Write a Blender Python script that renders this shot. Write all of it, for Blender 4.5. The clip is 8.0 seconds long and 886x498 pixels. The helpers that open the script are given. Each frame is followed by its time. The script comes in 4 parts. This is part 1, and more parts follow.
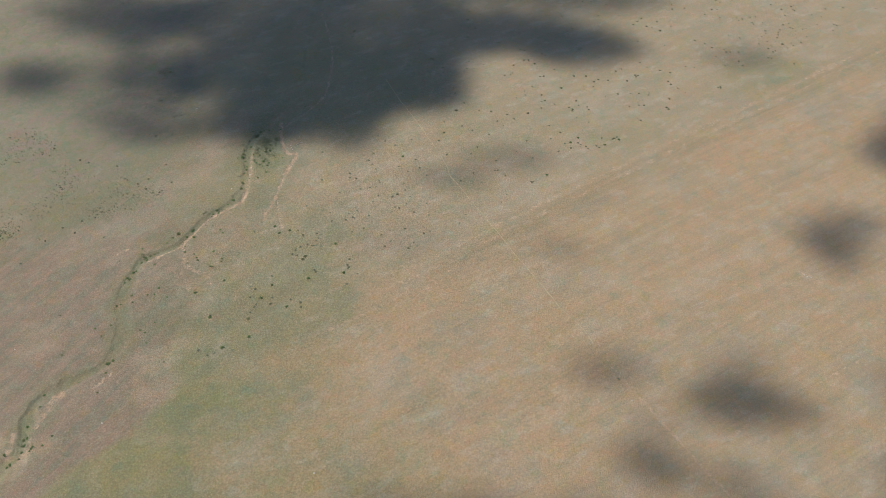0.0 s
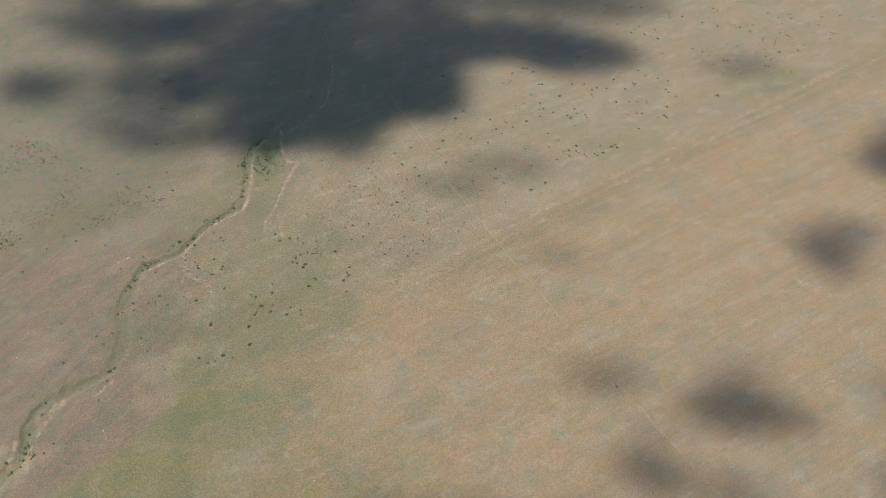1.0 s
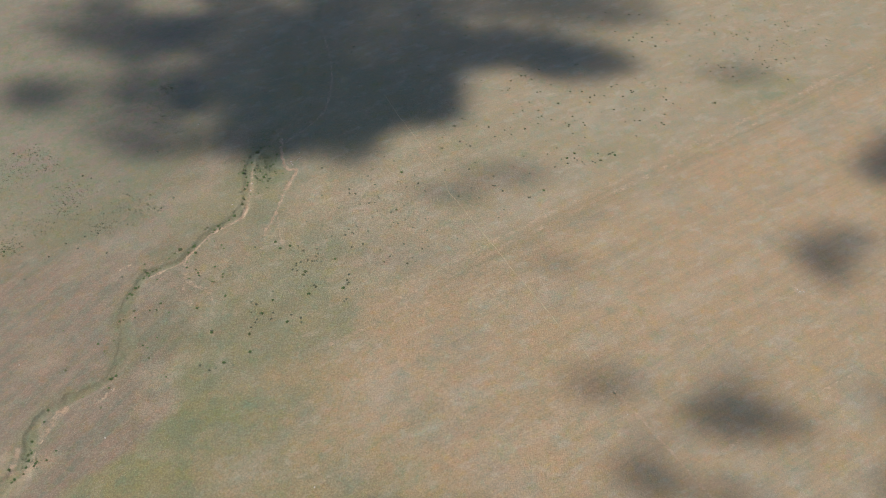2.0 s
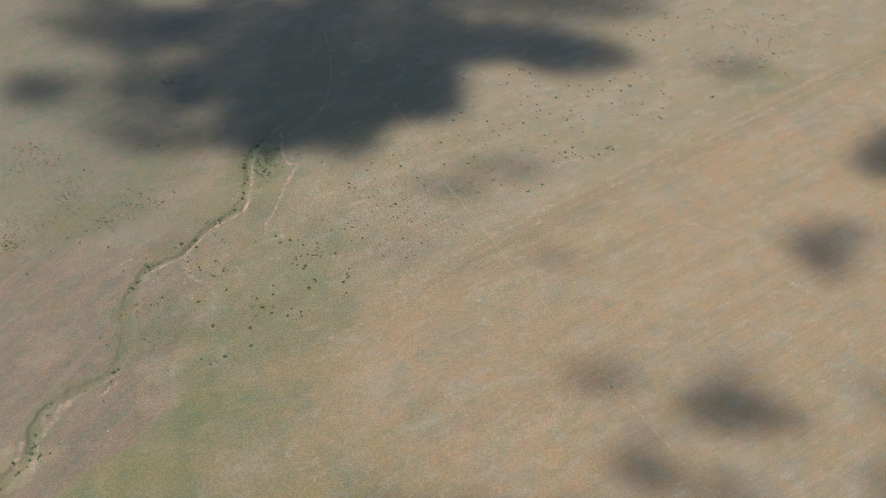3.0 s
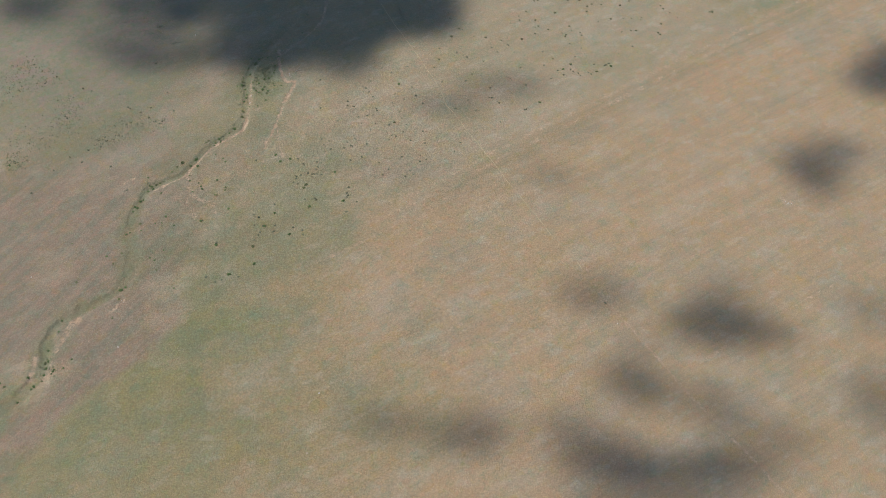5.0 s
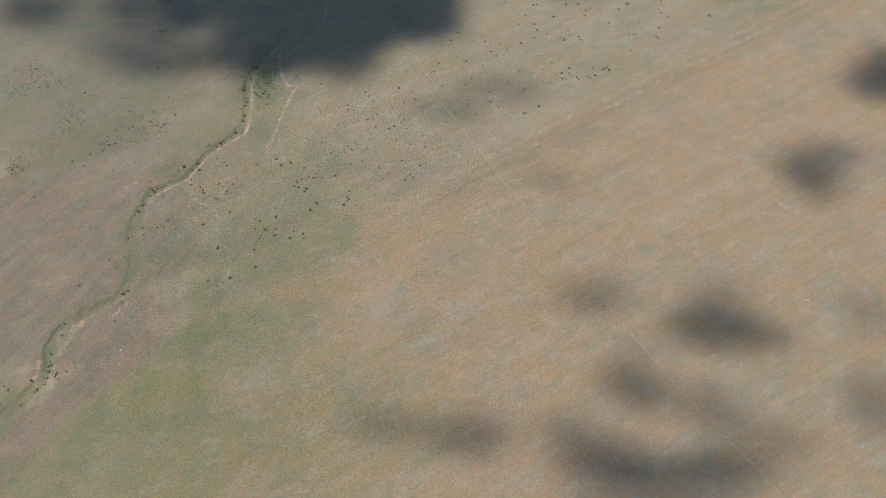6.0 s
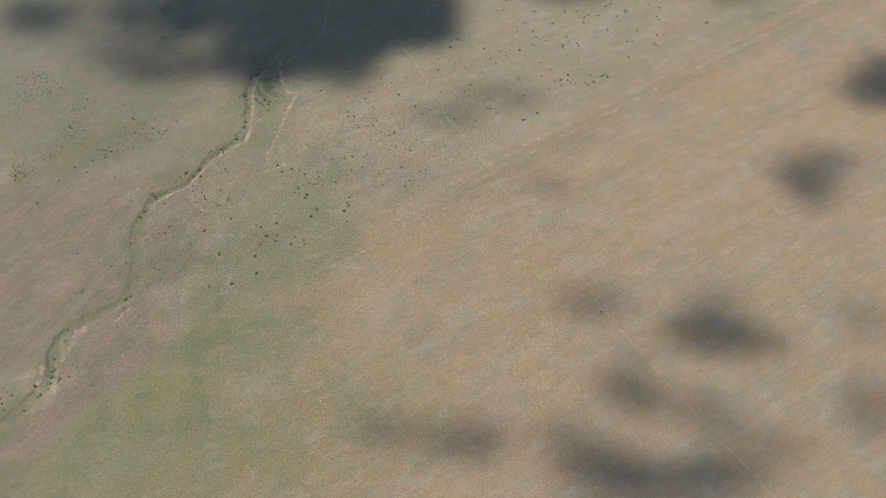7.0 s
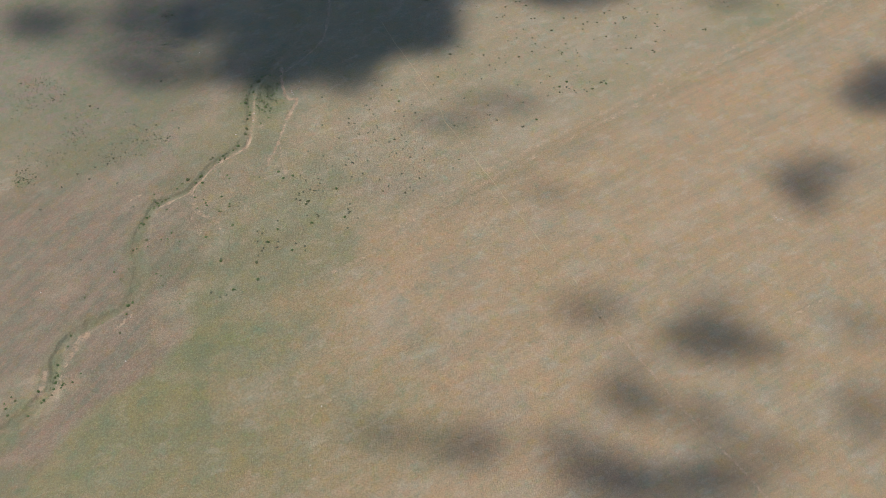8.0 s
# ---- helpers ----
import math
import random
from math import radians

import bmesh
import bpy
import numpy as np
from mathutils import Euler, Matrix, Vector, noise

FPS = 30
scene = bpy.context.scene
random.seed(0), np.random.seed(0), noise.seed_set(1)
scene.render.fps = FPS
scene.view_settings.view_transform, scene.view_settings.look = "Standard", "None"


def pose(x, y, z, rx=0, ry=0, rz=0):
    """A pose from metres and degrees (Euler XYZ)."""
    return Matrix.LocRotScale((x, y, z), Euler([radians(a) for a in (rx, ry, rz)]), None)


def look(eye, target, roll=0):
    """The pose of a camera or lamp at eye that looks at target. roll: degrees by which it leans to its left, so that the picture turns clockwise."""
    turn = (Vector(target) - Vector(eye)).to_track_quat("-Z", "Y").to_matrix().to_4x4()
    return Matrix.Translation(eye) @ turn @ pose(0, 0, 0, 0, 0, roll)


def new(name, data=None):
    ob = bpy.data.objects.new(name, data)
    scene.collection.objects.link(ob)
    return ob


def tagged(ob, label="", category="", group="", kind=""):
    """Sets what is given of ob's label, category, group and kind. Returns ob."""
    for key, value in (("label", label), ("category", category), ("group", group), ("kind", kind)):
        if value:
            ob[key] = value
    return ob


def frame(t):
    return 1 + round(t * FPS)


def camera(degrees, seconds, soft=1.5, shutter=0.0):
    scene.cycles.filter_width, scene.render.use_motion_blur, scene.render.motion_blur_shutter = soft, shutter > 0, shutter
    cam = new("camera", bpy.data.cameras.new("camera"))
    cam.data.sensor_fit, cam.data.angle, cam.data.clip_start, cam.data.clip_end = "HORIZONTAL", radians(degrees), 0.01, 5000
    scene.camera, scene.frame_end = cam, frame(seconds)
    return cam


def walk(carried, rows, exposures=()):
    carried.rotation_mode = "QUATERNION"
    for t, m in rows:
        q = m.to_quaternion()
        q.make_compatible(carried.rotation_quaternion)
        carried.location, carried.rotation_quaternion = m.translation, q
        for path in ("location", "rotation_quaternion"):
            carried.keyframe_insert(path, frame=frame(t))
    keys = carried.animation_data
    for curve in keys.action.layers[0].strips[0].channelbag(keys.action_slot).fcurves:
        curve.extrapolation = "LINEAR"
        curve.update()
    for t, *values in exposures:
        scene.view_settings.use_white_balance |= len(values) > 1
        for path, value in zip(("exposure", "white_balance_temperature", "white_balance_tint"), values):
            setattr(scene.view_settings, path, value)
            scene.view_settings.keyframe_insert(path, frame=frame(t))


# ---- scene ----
LENS = 50.5
cam = camera(LENS, 8.0, soft=0.6)

PATH = [
    (0, (0.000, 0.000, 240.000), (0.000, 129.884, 87.914), -0.150),
    (0.5, (0.003, 0.005, 241.161), (0.144, 130.221, 89.360), -0.115),
    (1, (0.003, 0.012, 242.501), (0.179, 130.390, 90.838), -0.120),
    (1.5, (0.002, 0.006, 244.122), (0.264, 130.534, 92.589), -0.119),
    (1.7, (0.003, 0.006, 244.789), (0.309, 130.586, 93.301), -0.106),
    (2.8, (0.007, 0.001, 248.454), (0.552, 129.641, 96.161), -0.034),
    (3, (0.007, 0.001, 249.121), (0.592, 128.614, 95.960), -0.021),
    (3.5, (0.002, -0.014, 250.935), (0.669, 123.301, 93.478), -0.021),
    (4, (-0.002, -0.015, 252.812), (0.705, 117.490, 90.973), -0.033),
    (4.5, (-0.005, -0.010, 254.632), (0.788, 113.824, 90.190), -0.018),
    (4.7, (-0.005, -0.007, 255.262), (0.798, 113.021, 90.265), -0.019),
    (5.8, (-0.002, 0.005, 258.725), (0.881, 112.367, 93.274), -0.025),
    (6, (-0.002, 0.007, 259.354), (0.896, 112.312, 93.864), -0.026),
    (6.5, (-0.001, 0.005, 261.037), (0.960, 112.301, 95.542), 0.019),
    (7, (-0.002, 0.004, 262.698), (1.003, 112.398, 97.269), 0.034),
    (7.5, (-0.002, 0.001, 264.272), (1.023, 112.485, 98.905), 0.057),
    (8, (-0.005, 0.001, 265.793), (1.020, 112.573, 100.486), 0.026),
]

walk(cam, [(t, look(eye, target, roll)) for t, eye, target, roll in PATH],
     exposures=[(0.0, 0.0, 6500, 10), (3.6, 0.0, 6500, 10), (4.5, -0.05, 6440, 10), (6.0, -0.06, 6230, 10), (7.0, -0.05, 6260, 10), (8.0, -0.05, 6430, 10)])

# ---- daylight ----
SUN_ELEVATION, SUN_BEARING = 50, 13   # degrees; the bearing is north of west
to_sun = Vector((-math.cos(radians(SUN_ELEVATION)) * math.cos(radians(SUN_BEARING)),
                 math.cos(radians(SUN_ELEVATION)) * math.sin(radians(SUN_BEARING)), math.sin(radians(SUN_ELEVATION))))
world = bpy.data.worlds.new("steppe_sky")
scene.world = world
world.use_nodes = True
sky = world.node_tree.nodes.new("ShaderNodeTexSky")
sky.sky_type, sky.sun_disc = "NISHITA", False
sky.sun_elevation, sky.sun_rotation = radians(SUN_ELEVATION), radians(270 + SUN_BEARING)
sky.altitude, sky.dust_density, sky.air_density = 900, 0.6, 1.0
world.node_tree.links.new(sky.outputs[0], world.node_tree.nodes["Background"].inputs[0])
world.node_tree.nodes["Background"].inputs[1].default_value = 0.092
sun = new("sun", bpy.data.lights.new("sun", "SUN"))
sun.data.energy, sun.data.angle, sun.data.color = 3.82, radians(0.53), (1.0, 0.918, 0.82)
sun.matrix_world = look(to_sun * 2000, (0, 0, 0))
scene.view_settings.exposure = 0.0

# ---- material helpers ----


class Nodes:
    """A node material, written as plain calls."""

    def __init__(self, name):
        self.material = bpy.data.materials.new(name)
        self.material.use_nodes = True
        self.tree = self.material.node_tree
        self.shader = self.tree.nodes["Principled BSDF"]
        self.out = self.tree.nodes["Material Output"]

    def put(self, kind, **inputs):
        node = self.tree.nodes.new("ShaderNode" + kind)
        for key, value in inputs.items():
            self.feed(node, key.replace("_", " "), value)
        return node

    def feed(self, node, key, value):
        socket = node.inputs[int(key[1:])] if key[0] == "i" and key[1:].isdigit() else node.inputs[key]
        if isinstance(value, bpy.types.NodeSocket):
            self.tree.links.new(value, socket)
        else:
            socket.default_value = value

    def maths(self, how, a, b=0.0, clamp=False):
        node = self.put("Math", i0=a, i1=b)
        node.operation, node.use_clamp = how, clamp
        return node.outputs[0]

    def ramp(self, value, low, high, to_low=0.0, to_high=1.0):
        node = self.put("MapRange", i0=value, i1=low, i2=high, i3=to_low, i4=to_high)
        node.interpolation_type = "SMOOTHSTEP"
        return node.outputs[0]

    def noise(self, where, scale, detail=3.0, rough=0.55, stretch=None, turn=0.0):
        if stretch:
            where = self.put("Mapping", Vector=where, Rotation=(0, 0, turn)).outputs[0]
            where = self.put("Mapping", Vector=where, Scale=stretch).outputs[0]
        return self.put("TexNoise", Vector=where, Scale=scale, Detail=detail, Roughness=rough).outputs[0]

    def mix(self, factor, a, b, how="MIX"):
        node = self.tree.nodes.new("ShaderNodeMix")
        node.data_type, node.blend_type = "RGBA", how
        for socket, value in ((node.inputs[0], factor), (node.inputs[6], a), (node.inputs[7], b)):
            if isinstance(value, bpy.types.NodeSocket):
                self.tree.links.new(value, socket)
            else:
                socket.default_value = value if isinstance(value, float) else (*value, 1.0)
        return node.outputs[2]

    def attribute(self, name):
        node = self.tree.nodes.new("ShaderNodeAttribute")
        node.attribute_name = name
        return node.outputs["Fac"]

    def place(self):
        return self.tree.nodes.new("ShaderNodeNewGeometry").outputs["Position"]

    def relief(self, height, strength, distance, under=None):
        node = self.put("Bump", Strength=strength, Distance=distance, Height=height)
        if under is not None:
            self.feed(node, "Normal", under)
        return node.outputs[0]

    def finish(self, colour, rough=0.9, normal=None, specular=0.2):
        for key, value in (("Base Color", colour), ("Roughness", rough), ("Specular IOR Level", specular)):
            if isinstance(value, tuple):
                value = (*value, 1.0)
            self.feed(self.shader, key, value)
        if normal is not None:
            self.feed(self.shader, "Normal", normal)
        return self.material


STREAK = radians(-30)      # the old plough lines run about 30 degrees north of east


def steppe_colour(m, where):
    """The hue of the plant cover: sage and bleached straw over tan earth. Returns it with the noises that the relief shares."""
    broad, patch = m.noise(where, 0.011, 5), m.noise(where, 0.045, 7, 0.65)
    dapple = m.noise(where, 0.19, 7, 0.68)
    mottle, tint = m.noise(where, 0.6, 5, 0.7), m.noise(where, 0.33, 6, 0.68, (0.5, 1, 1), STREAK)
    streak = m.noise(where, 0.8, 4, 0.6, (0.035, 1, 1), STREAK)
    band = m.noise(where, 0.16, 4, 0.6, (0.03, 1, 1), STREAK)
    rill = m.noise(where, 0.25, 6, 0.66, (0.1, 1, 1), radians(-56))
    bleach = m.noise(where, 0.1, 7, 0.66, (0.4, 1, 1), STREAK)
    hue = m.put("TexNoise", Vector=where, Scale=0.36, Detail=7.0, Roughness=0.74, Distortion=0.3).outputs["Color"]
    hue = m.put("SeparateColor", i0=hue)
    red, open_turf = m.attribute("pink"), m.attribute("plough")

    def blend(value, low, high, most, colour, to, where_only=None):
        amount = m.maths("MULTIPLY", m.ramp(value, low, high), most)
        if where_only is not None:
            amount = m.maths("MULTIPLY", amount, where_only)
        return m.mix(amount, colour, to)

    # straw and bleached tan earth
    colour = m.mix(m.ramp(broad, 0.38, 0.62), TAN, OCHRE)
    colour = blend(patch, 0.46, 0.66, 0.7, colour, GREY_SAGE)
    colour = m.mix(m.maths("MULTIPLY", m.maths("SUBTRACT", 1.0, m.attribute("warm")), 0.6, True), colour, COOL_TURF)
    colour = m.mix(m.maths("MULTIPLY", red, 0.85), colour, PINK_EARTH)
    colour = blend(band, 0.46, 0.58, 0.2, colour, STRAW, open_turf)
    colour = blend(streak, 0.5, 0.6, 0.22, colour, STRAW, open_turf)
    colour = blend(streak, 0.48, 0.38, 0.2, colour, DULL_SAGE, open_turf)
    deep_red = m.maths("MULTIPLY", red, red)
    colour = blend(rill, 0.47, 0.59, 0.68, colour, (0.195, 0.195, 0.145), deep_red)
    colour = blend(rill, 0.47, 0.37, 0.35, colour, (0.34, 0.26, 0.195), deep_red)
    colour = blend(dapple, 0.5, 0.62, 0.35, colour, SAGE)
    colour = blend(dapple, 0.48, 0.38, 0.14, colour, RUST)
    colour = blend(mottle, 0.52, 0.62, 0.2, colour, SAGE)
    colour = blend(tint, 0.48, 0.36, 0.16, colour, RUST)
    colour = blend(bleach, 0.48, 0.62, 0.28, colour, BLEACHED, m.maths("SUBTRACT", 1.0, m.maths("MULTIPLY", red, 0.8), True))
    # greener ground near the gully
    lush = m.maths("MULTIPLY", m.attribute("green"), m.ramp(m.maths("ADD", patch, m.maths("MULTIPLY", dapple, 0.6)), 0.6, 0.95, 0.7, 1.1))
    colour = m.mix(m.maths("MULTIPLY", lush, 0.78, True), colour, m.mix(m.ramp(m.maths("ADD", m.maths("MULTIPLY", patch, 0.5), m.maths("MULTIPLY", dapple, 0.5)), 0.44, 0.56), GREEN_TURF, SAGE_TURF))
    # pale lichen-grey and rosy blotches a few metres across
    blotch = m.put("TexNoise", Vector=m.put("Mapping", Vector=m.put("Mapping", Vector=where, Rotation=(0, 0, radians(-24))).outputs[0], Scale=(0.55, 1, 1)).outputs[0],
                   Scale=0.24, Detail=6.0, Roughness=0.66, Distortion=0.3).outputs["Color"]
    blotch = m.put("SeparateColor", i0=blotch)
    calm = m.maths("SUBTRACT", 1.0, m.maths("ADD", m.maths("MULTIPLY", red, 0.7), m.maths("MULTIPLY", m.attribute("green"), 0.5)), True)
    colour = blend(blotch.outputs[0], 0.52, 0.66, 0.42, colour, BLEACHED, calm)
    colour = blend(blotch.outputs[1], 0.53, 0.66, 0.22, colour, ROSE)
    colour = m.mix(m.maths("MULTIPLY", m.attribute("sage"), 0.62), colour, m.mix(m.ramp(m.maths("ADD", m.maths("MULTIPLY", mottle, 0.5), m.maths("MULTIPLY", dapple, 0.5)), 0.42, 0.58), GREY_HERB, DULL_GREEN))
    colour = blend(blotch.outputs[2], 0.47, 0.6, 0.6, colour, MAUVE_EARTH, m.attribute("sage"))
    # herb patches a few metres across, then small ones
    herb = m.put("TexNoise", Vector=where, Scale=0.12, Detail=7.0, Roughness=0.66, Distortion=0.4).outputs["Color"]
    herb = m.put("SeparateColor", i0=herb)
    colour = blend(herb.outputs[0], 0.52, 0.66, 0.22, colour, m.mix(1.0, colour, (1.13, 0.94, 0.93), "MULTIPLY"))
    colour = blend(herb.outputs[1], 0.52, 0.66, 0.5, colour, m.mix(1.0, colour, (0.85, 1.0, 1.05), "MULTIPLY"))
    colour = blend(herb.outputs[2], 0.53, 0.66, 0.4, colour, m.mix(1.0, colour, (1.0, 1.0, 0.72), "MULTIPLY"))
    colour = blend(hue.outputs[0], 0.51, 0.63, 0.38, colour, m.mix(1.0, colour, (1.22, 0.92, 0.9), "MULTIPLY"))
    colour = blend(hue.outputs[1], 0.51, 0.63, 0.48, colour, m.mix(1.0, colour, (0.8, 1.02, 0.98), "MULTIPLY"))
    colour = blend(hue.outputs[2], 0.51, 0.63, 0.42, colour, m.mix(1.0, colour, (1.05, 1.0, 0.72), "MULTIPLY"))
    return colour, dapple, streak, open_turf


def steppe_material():
    m = Nodes("dry_steppe_turf")
    where = m.place()
    colour, dapple, streak, open_turf = steppe_colour(m, where)
    grain, fine = m.noise(where, 1.5, 5, 0.75), m.noise(where, 4.6, 2, 0.7)
    # trodden bare soil
    broken = m.maths("ADD", m.maths("MULTIPLY", m.maths("SUBTRACT", grain, 0.5), 1.3), m.maths("MULTIPLY", m.maths("SUBTRACT", m.noise(where, 0.55, 4, 0.65), 0.5), 2.0))
    bare = m.ramp(m.maths("ADD", m.attribute("bare"), m.maths("MULTIPLY", broken, m.ramp(m.attribute("bare"), 0.0, 0.3))), 0.14, 0.85)
    colour = m.mix(bare, colour, m.mix(m.ramp(dapple, 0.4, 0.6), SAND, PALE_SAND))
    # fine grain of stalks and bare specks
    speck = m.maths("ADD", m.ramp(grain, 0.3, 0.7, 0.81, 1.19), m.maths("ADD", m.ramp(fine, 0.25, 0.55, -0.12, 0.0), m.ramp(fine, 0.55, 0.68, 0.0, 0.36)))
    speck = m.maths("ADD", m.maths("MULTIPLY", m.maths("SUBTRACT", speck, 1.0), m.attribute("coarse")), 1.0)
    grey = m.put("CombineColor", i0=speck, i1=speck, i2=speck).outputs[0]
    colour = m.mix(1.0, colour, grey, "MULTIPLY")
    coarse = m.attribute("coarse")
    hummock = m.maths("MULTIPLY", m.noise(where, 3.4, 2, 0.7, (0.45, 1, 1), radians(-48)), coarse)
    ridge = m.noise(where, 0.3, 3, 0.6, (0.5, 1, 1), radians(-42))
    normal = m.relief(hummock, 1.0, 0.27)
    normal = m.relief(ridge, 1.0, 0.07, normal)
    normal = m.relief(m.maths("MULTIPLY", grain, coarse), 0.6, 0.16, normal)
    normal = m.relief(m.maths("MULTIPLY", fine, coarse), 0.5, 0.05, normal)
    normal = m.relief(m.maths("MULTIPLY", streak, open_turf), 0.3, 0.25, normal)
    return m.finish(colour, 0.95, normal, 0.1)


TAN, OCHRE, STRAW = (0.374, 0.281, 0.174), (0.406, 0.29, 0.183), (0.448, 0.341, 0.212)
GREY_SAGE, SAGE, RUST = (0.29, 0.272, 0.205), (0.262, 0.262, 0.185), (0.42, 0.275, 0.19)
COOL_TURF, DULL_SAGE, BLEACHED = (0.308, 0.284, 0.202), (0.25, 0.235, 0.17), (0.422, 0.373, 0.292)
PINK_EARTH, GREEN_TURF, SAGE_TURF = (0.24, 0.188, 0.144), (0.186, 0.204, 0.098), (0.2, 0.215, 0.128)
GREY_HERB, DULL_GREEN = (0.25, 0.222, 0.185), (0.182, 0.206, 0.142)
ROSE, MAUVE_EARTH = (0.4, 0.276, 0.196), (0.27, 0.212, 0.178)
SAND, PALE_SAND = (0.42, 0.298, 0.2), (0.48, 0.362, 0.255)
turf = steppe_material()


def trodden_material():
    m = Nodes("trodden_earth")
    where = m.place()
    colour = m.mix(m.noise(where, 0.5, 4), (0.47, 0.4, 0.25), (0.52, 0.45, 0.3))
    colour = m.mix(m.ramp(m.noise(where, 2.5, 4, 0.7), 0.4, 0.65), colour, TAN)
    # stretches where the turf has closed over it
    colour = m.mix(m.maths("MULTIPLY", m.ramp(m.noise(where, 0.07, 5, 0.65), 0.5, 0.6), 0.6), colour, COOL_TURF)
    return m.finish(colour, 0.95, m.relief(m.noise(where, 4.0, 4), 0.6, 0.1), 0.1)


trodden = trodden_material()


def leaf_material(name, dark, light):
    m = Nodes(name)
    info = m.tree.nodes.new("ShaderNodeObjectInfo").outputs["Random"]
    clump = m.tree.nodes.new("ShaderNodeNewGeometry").outputs["Random Per Island"]
    colour = m.mix(m.maths("ADD", m.maths("MULTIPLY", clump, 0.6), m.maths("MULTIPLY", info, 0.4)), dark, light)
    colour = m.mix(m.ramp(m.maths("FRACT", m.maths("MULTIPLY", info, 7.3)), 0.72, 0.8, 0.0, 0.55), colour, (0.22, 0.21, 0.12))
    m.finish(colour, 0.75, None, 0.25)
    glow = m.put("BsdfTranslucent", Color=colour)
    both = m.put("MixShader", i0=0.4, i1=m.shader.outputs[0], i2=glow.outputs[0])
    m.tree.links.new(both.outputs[0], m.out.inputs[0])
    return m.material


def bark_material():
    m = Nodes("grey_brown_bark")
    colour = m.mix(m.noise(m.place(), 30.0, 4), (0.09, 0.065, 0.045), (0.2, 0.16, 0.12))
    return m.finish(colour, 0.9, m.relief(m.noise(m.place(), 60.0, 3), 0.5, 0.02))


def stone_material():
    m = Nodes("pale_limestone")
    colour = m.mix(m.noise(m.place(), 6.0, 5), (0.42, 0.38, 0.33), (0.62, 0.58, 0.52))
    return m.finish(colour, 0.85, m.relief(m.noise(m.place(), 14.0, 4), 0.6, 0.05))


def grass_material():
    m = Nodes("bleached_grass")
    island = m.tree.nodes.new("ShaderNodeNewGeometry").outputs["Random Per Island"]
    colour = steppe_colour(m, m.place())[0]
    colour = m.mix(m.maths("MULTIPLY", m.ramp(island, 0.75, 1.0), 0.25), colour, PALE_SAND)
    shade = m.ramp(m.maths("FRACT", m.maths("MULTIPLY", island, 37.0)), 0.0, 1.0, 0.8, 1.2)
    colour = m.mix(1.0, colour, m.put("CombineColor", i0=shade, i1=shade, i2=shade).outputs[0], "MULTIPLY")
    return m.finish(colour, 0.85, None, 0.15)


def cloud_material(name, density):
    """Water droplets thinning out towards the rim of a puff."""
    m = Nodes(name)
    inside = m.tree.nodes.new("ShaderNodeTexCoord").outputs["Object"]
    flat = m.put("VectorMath", i0=inside, i1=(1, 1, 0))
    flat.operation = "MULTIPLY"
    reach = m.put("VectorMath", i0=flat.outputs[0])
    reach.operation = "LENGTH"
    broad = m.maths("MULTIPLY", m.maths("SUBTRACT", m.noise(m.place(), 0.034, 3, 0.5), 0.5), 1.4)
    ragged = m.maths("ADD", broad, m.maths("MULTIPLY", m.maths("SUBTRACT", m.noise(m.place(), 0.1, 4, 0.6), 0.5), 0.6))
    veil = m.ramp(m.maths("ADD", reach.outputs["Value"], ragged), 1.0, 0.25, 0.0, density)
    clear = m.tree.nodes.new("ShaderNodeBsdfTransparent")
    mixed = m.put("MixShader", i0=veil, i1=clear.outputs[0], i2=m.shader.outputs[0])
    m.tree.links.new(mixed.outputs[0], m.out.inputs[0])
    return m.finish((0.9, 0.9, 0.9), 1.0, None, 0.0)


leaves = [leaf_material("wormwood_green", (0.165, 0.19, 0.128), (0.27, 0.295, 0.205)),
          leaf_material("pea_shrub_green", (0.112, 0.178, 0.076), (0.205, 0.285, 0.122)),
          leaf_material("sage_thicket", (0.195, 0.23, 0.138), (0.3, 0.325, 0.2)),
          leaf_material("young_sage", (0.28, 0.325, 0.21), (0.38, 0.41, 0.275))]
bark, stone, straw = bark_material(), stone_material(), grass_material()
vapour = [cloud_material("cloud_wisp", 0.25), cloud_material("cloud_thin", 0.4),
          cloud_material("cloud_dense", 0.62), cloud_material("cloud_core", 0.85)]

# ---- the lie of the land ----


def lattice(x, y, size, seed):
    """Smooth random relief, -1 to 1, with bumps about size metres across."""
    u, v = x / size, y / size
    iu, iv = np.floor(u).astype(np.int64), np.floor(v).astype(np.int64)
    fu, fv = u - iu, v - iv
    fu, fv = fu * fu * (3 - 2 * fu), fv * fv * (3 - 2 * fv)

    def corner(a, b):
        h = (a * 374761393 + b * 668265263 + seed * 974711) & 0xFFFFFFFF
        h = ((h ^ (h >> 13)) * 1274126177) & 0xFFFFFFFF
        return ((h ^ (h >> 16)) & 0xFFFF) / 32767.5 - 1

    low = corner(iu, iv) * (1 - fu) + corner(iu + 1, iv) * fu
    high = corner(iu, iv + 1) * (1 - fu) + corner(iu + 1, iv + 1) * fu
    return low * (1 - fv) + high * fv


def rounded(points, steps=4):
    """A polyline rounded off by a Catmull-Rom curve."""
    p = np.array([points[0], *points, points[-1]], float)
    t = np.linspace(0, 1, steps, endpoint=False)[:, None]
    made = [0.5 * (2 * b + (c - a) * t + (2 * a - 5 * b + 4 * c - d) * t**2 + (3 * b - a - 3 * c + d) * t**3)
            for a, b, c, d in zip(p, p[1:], p[2:], p[3:])]
    return np.vstack([*made, p[-1:]])


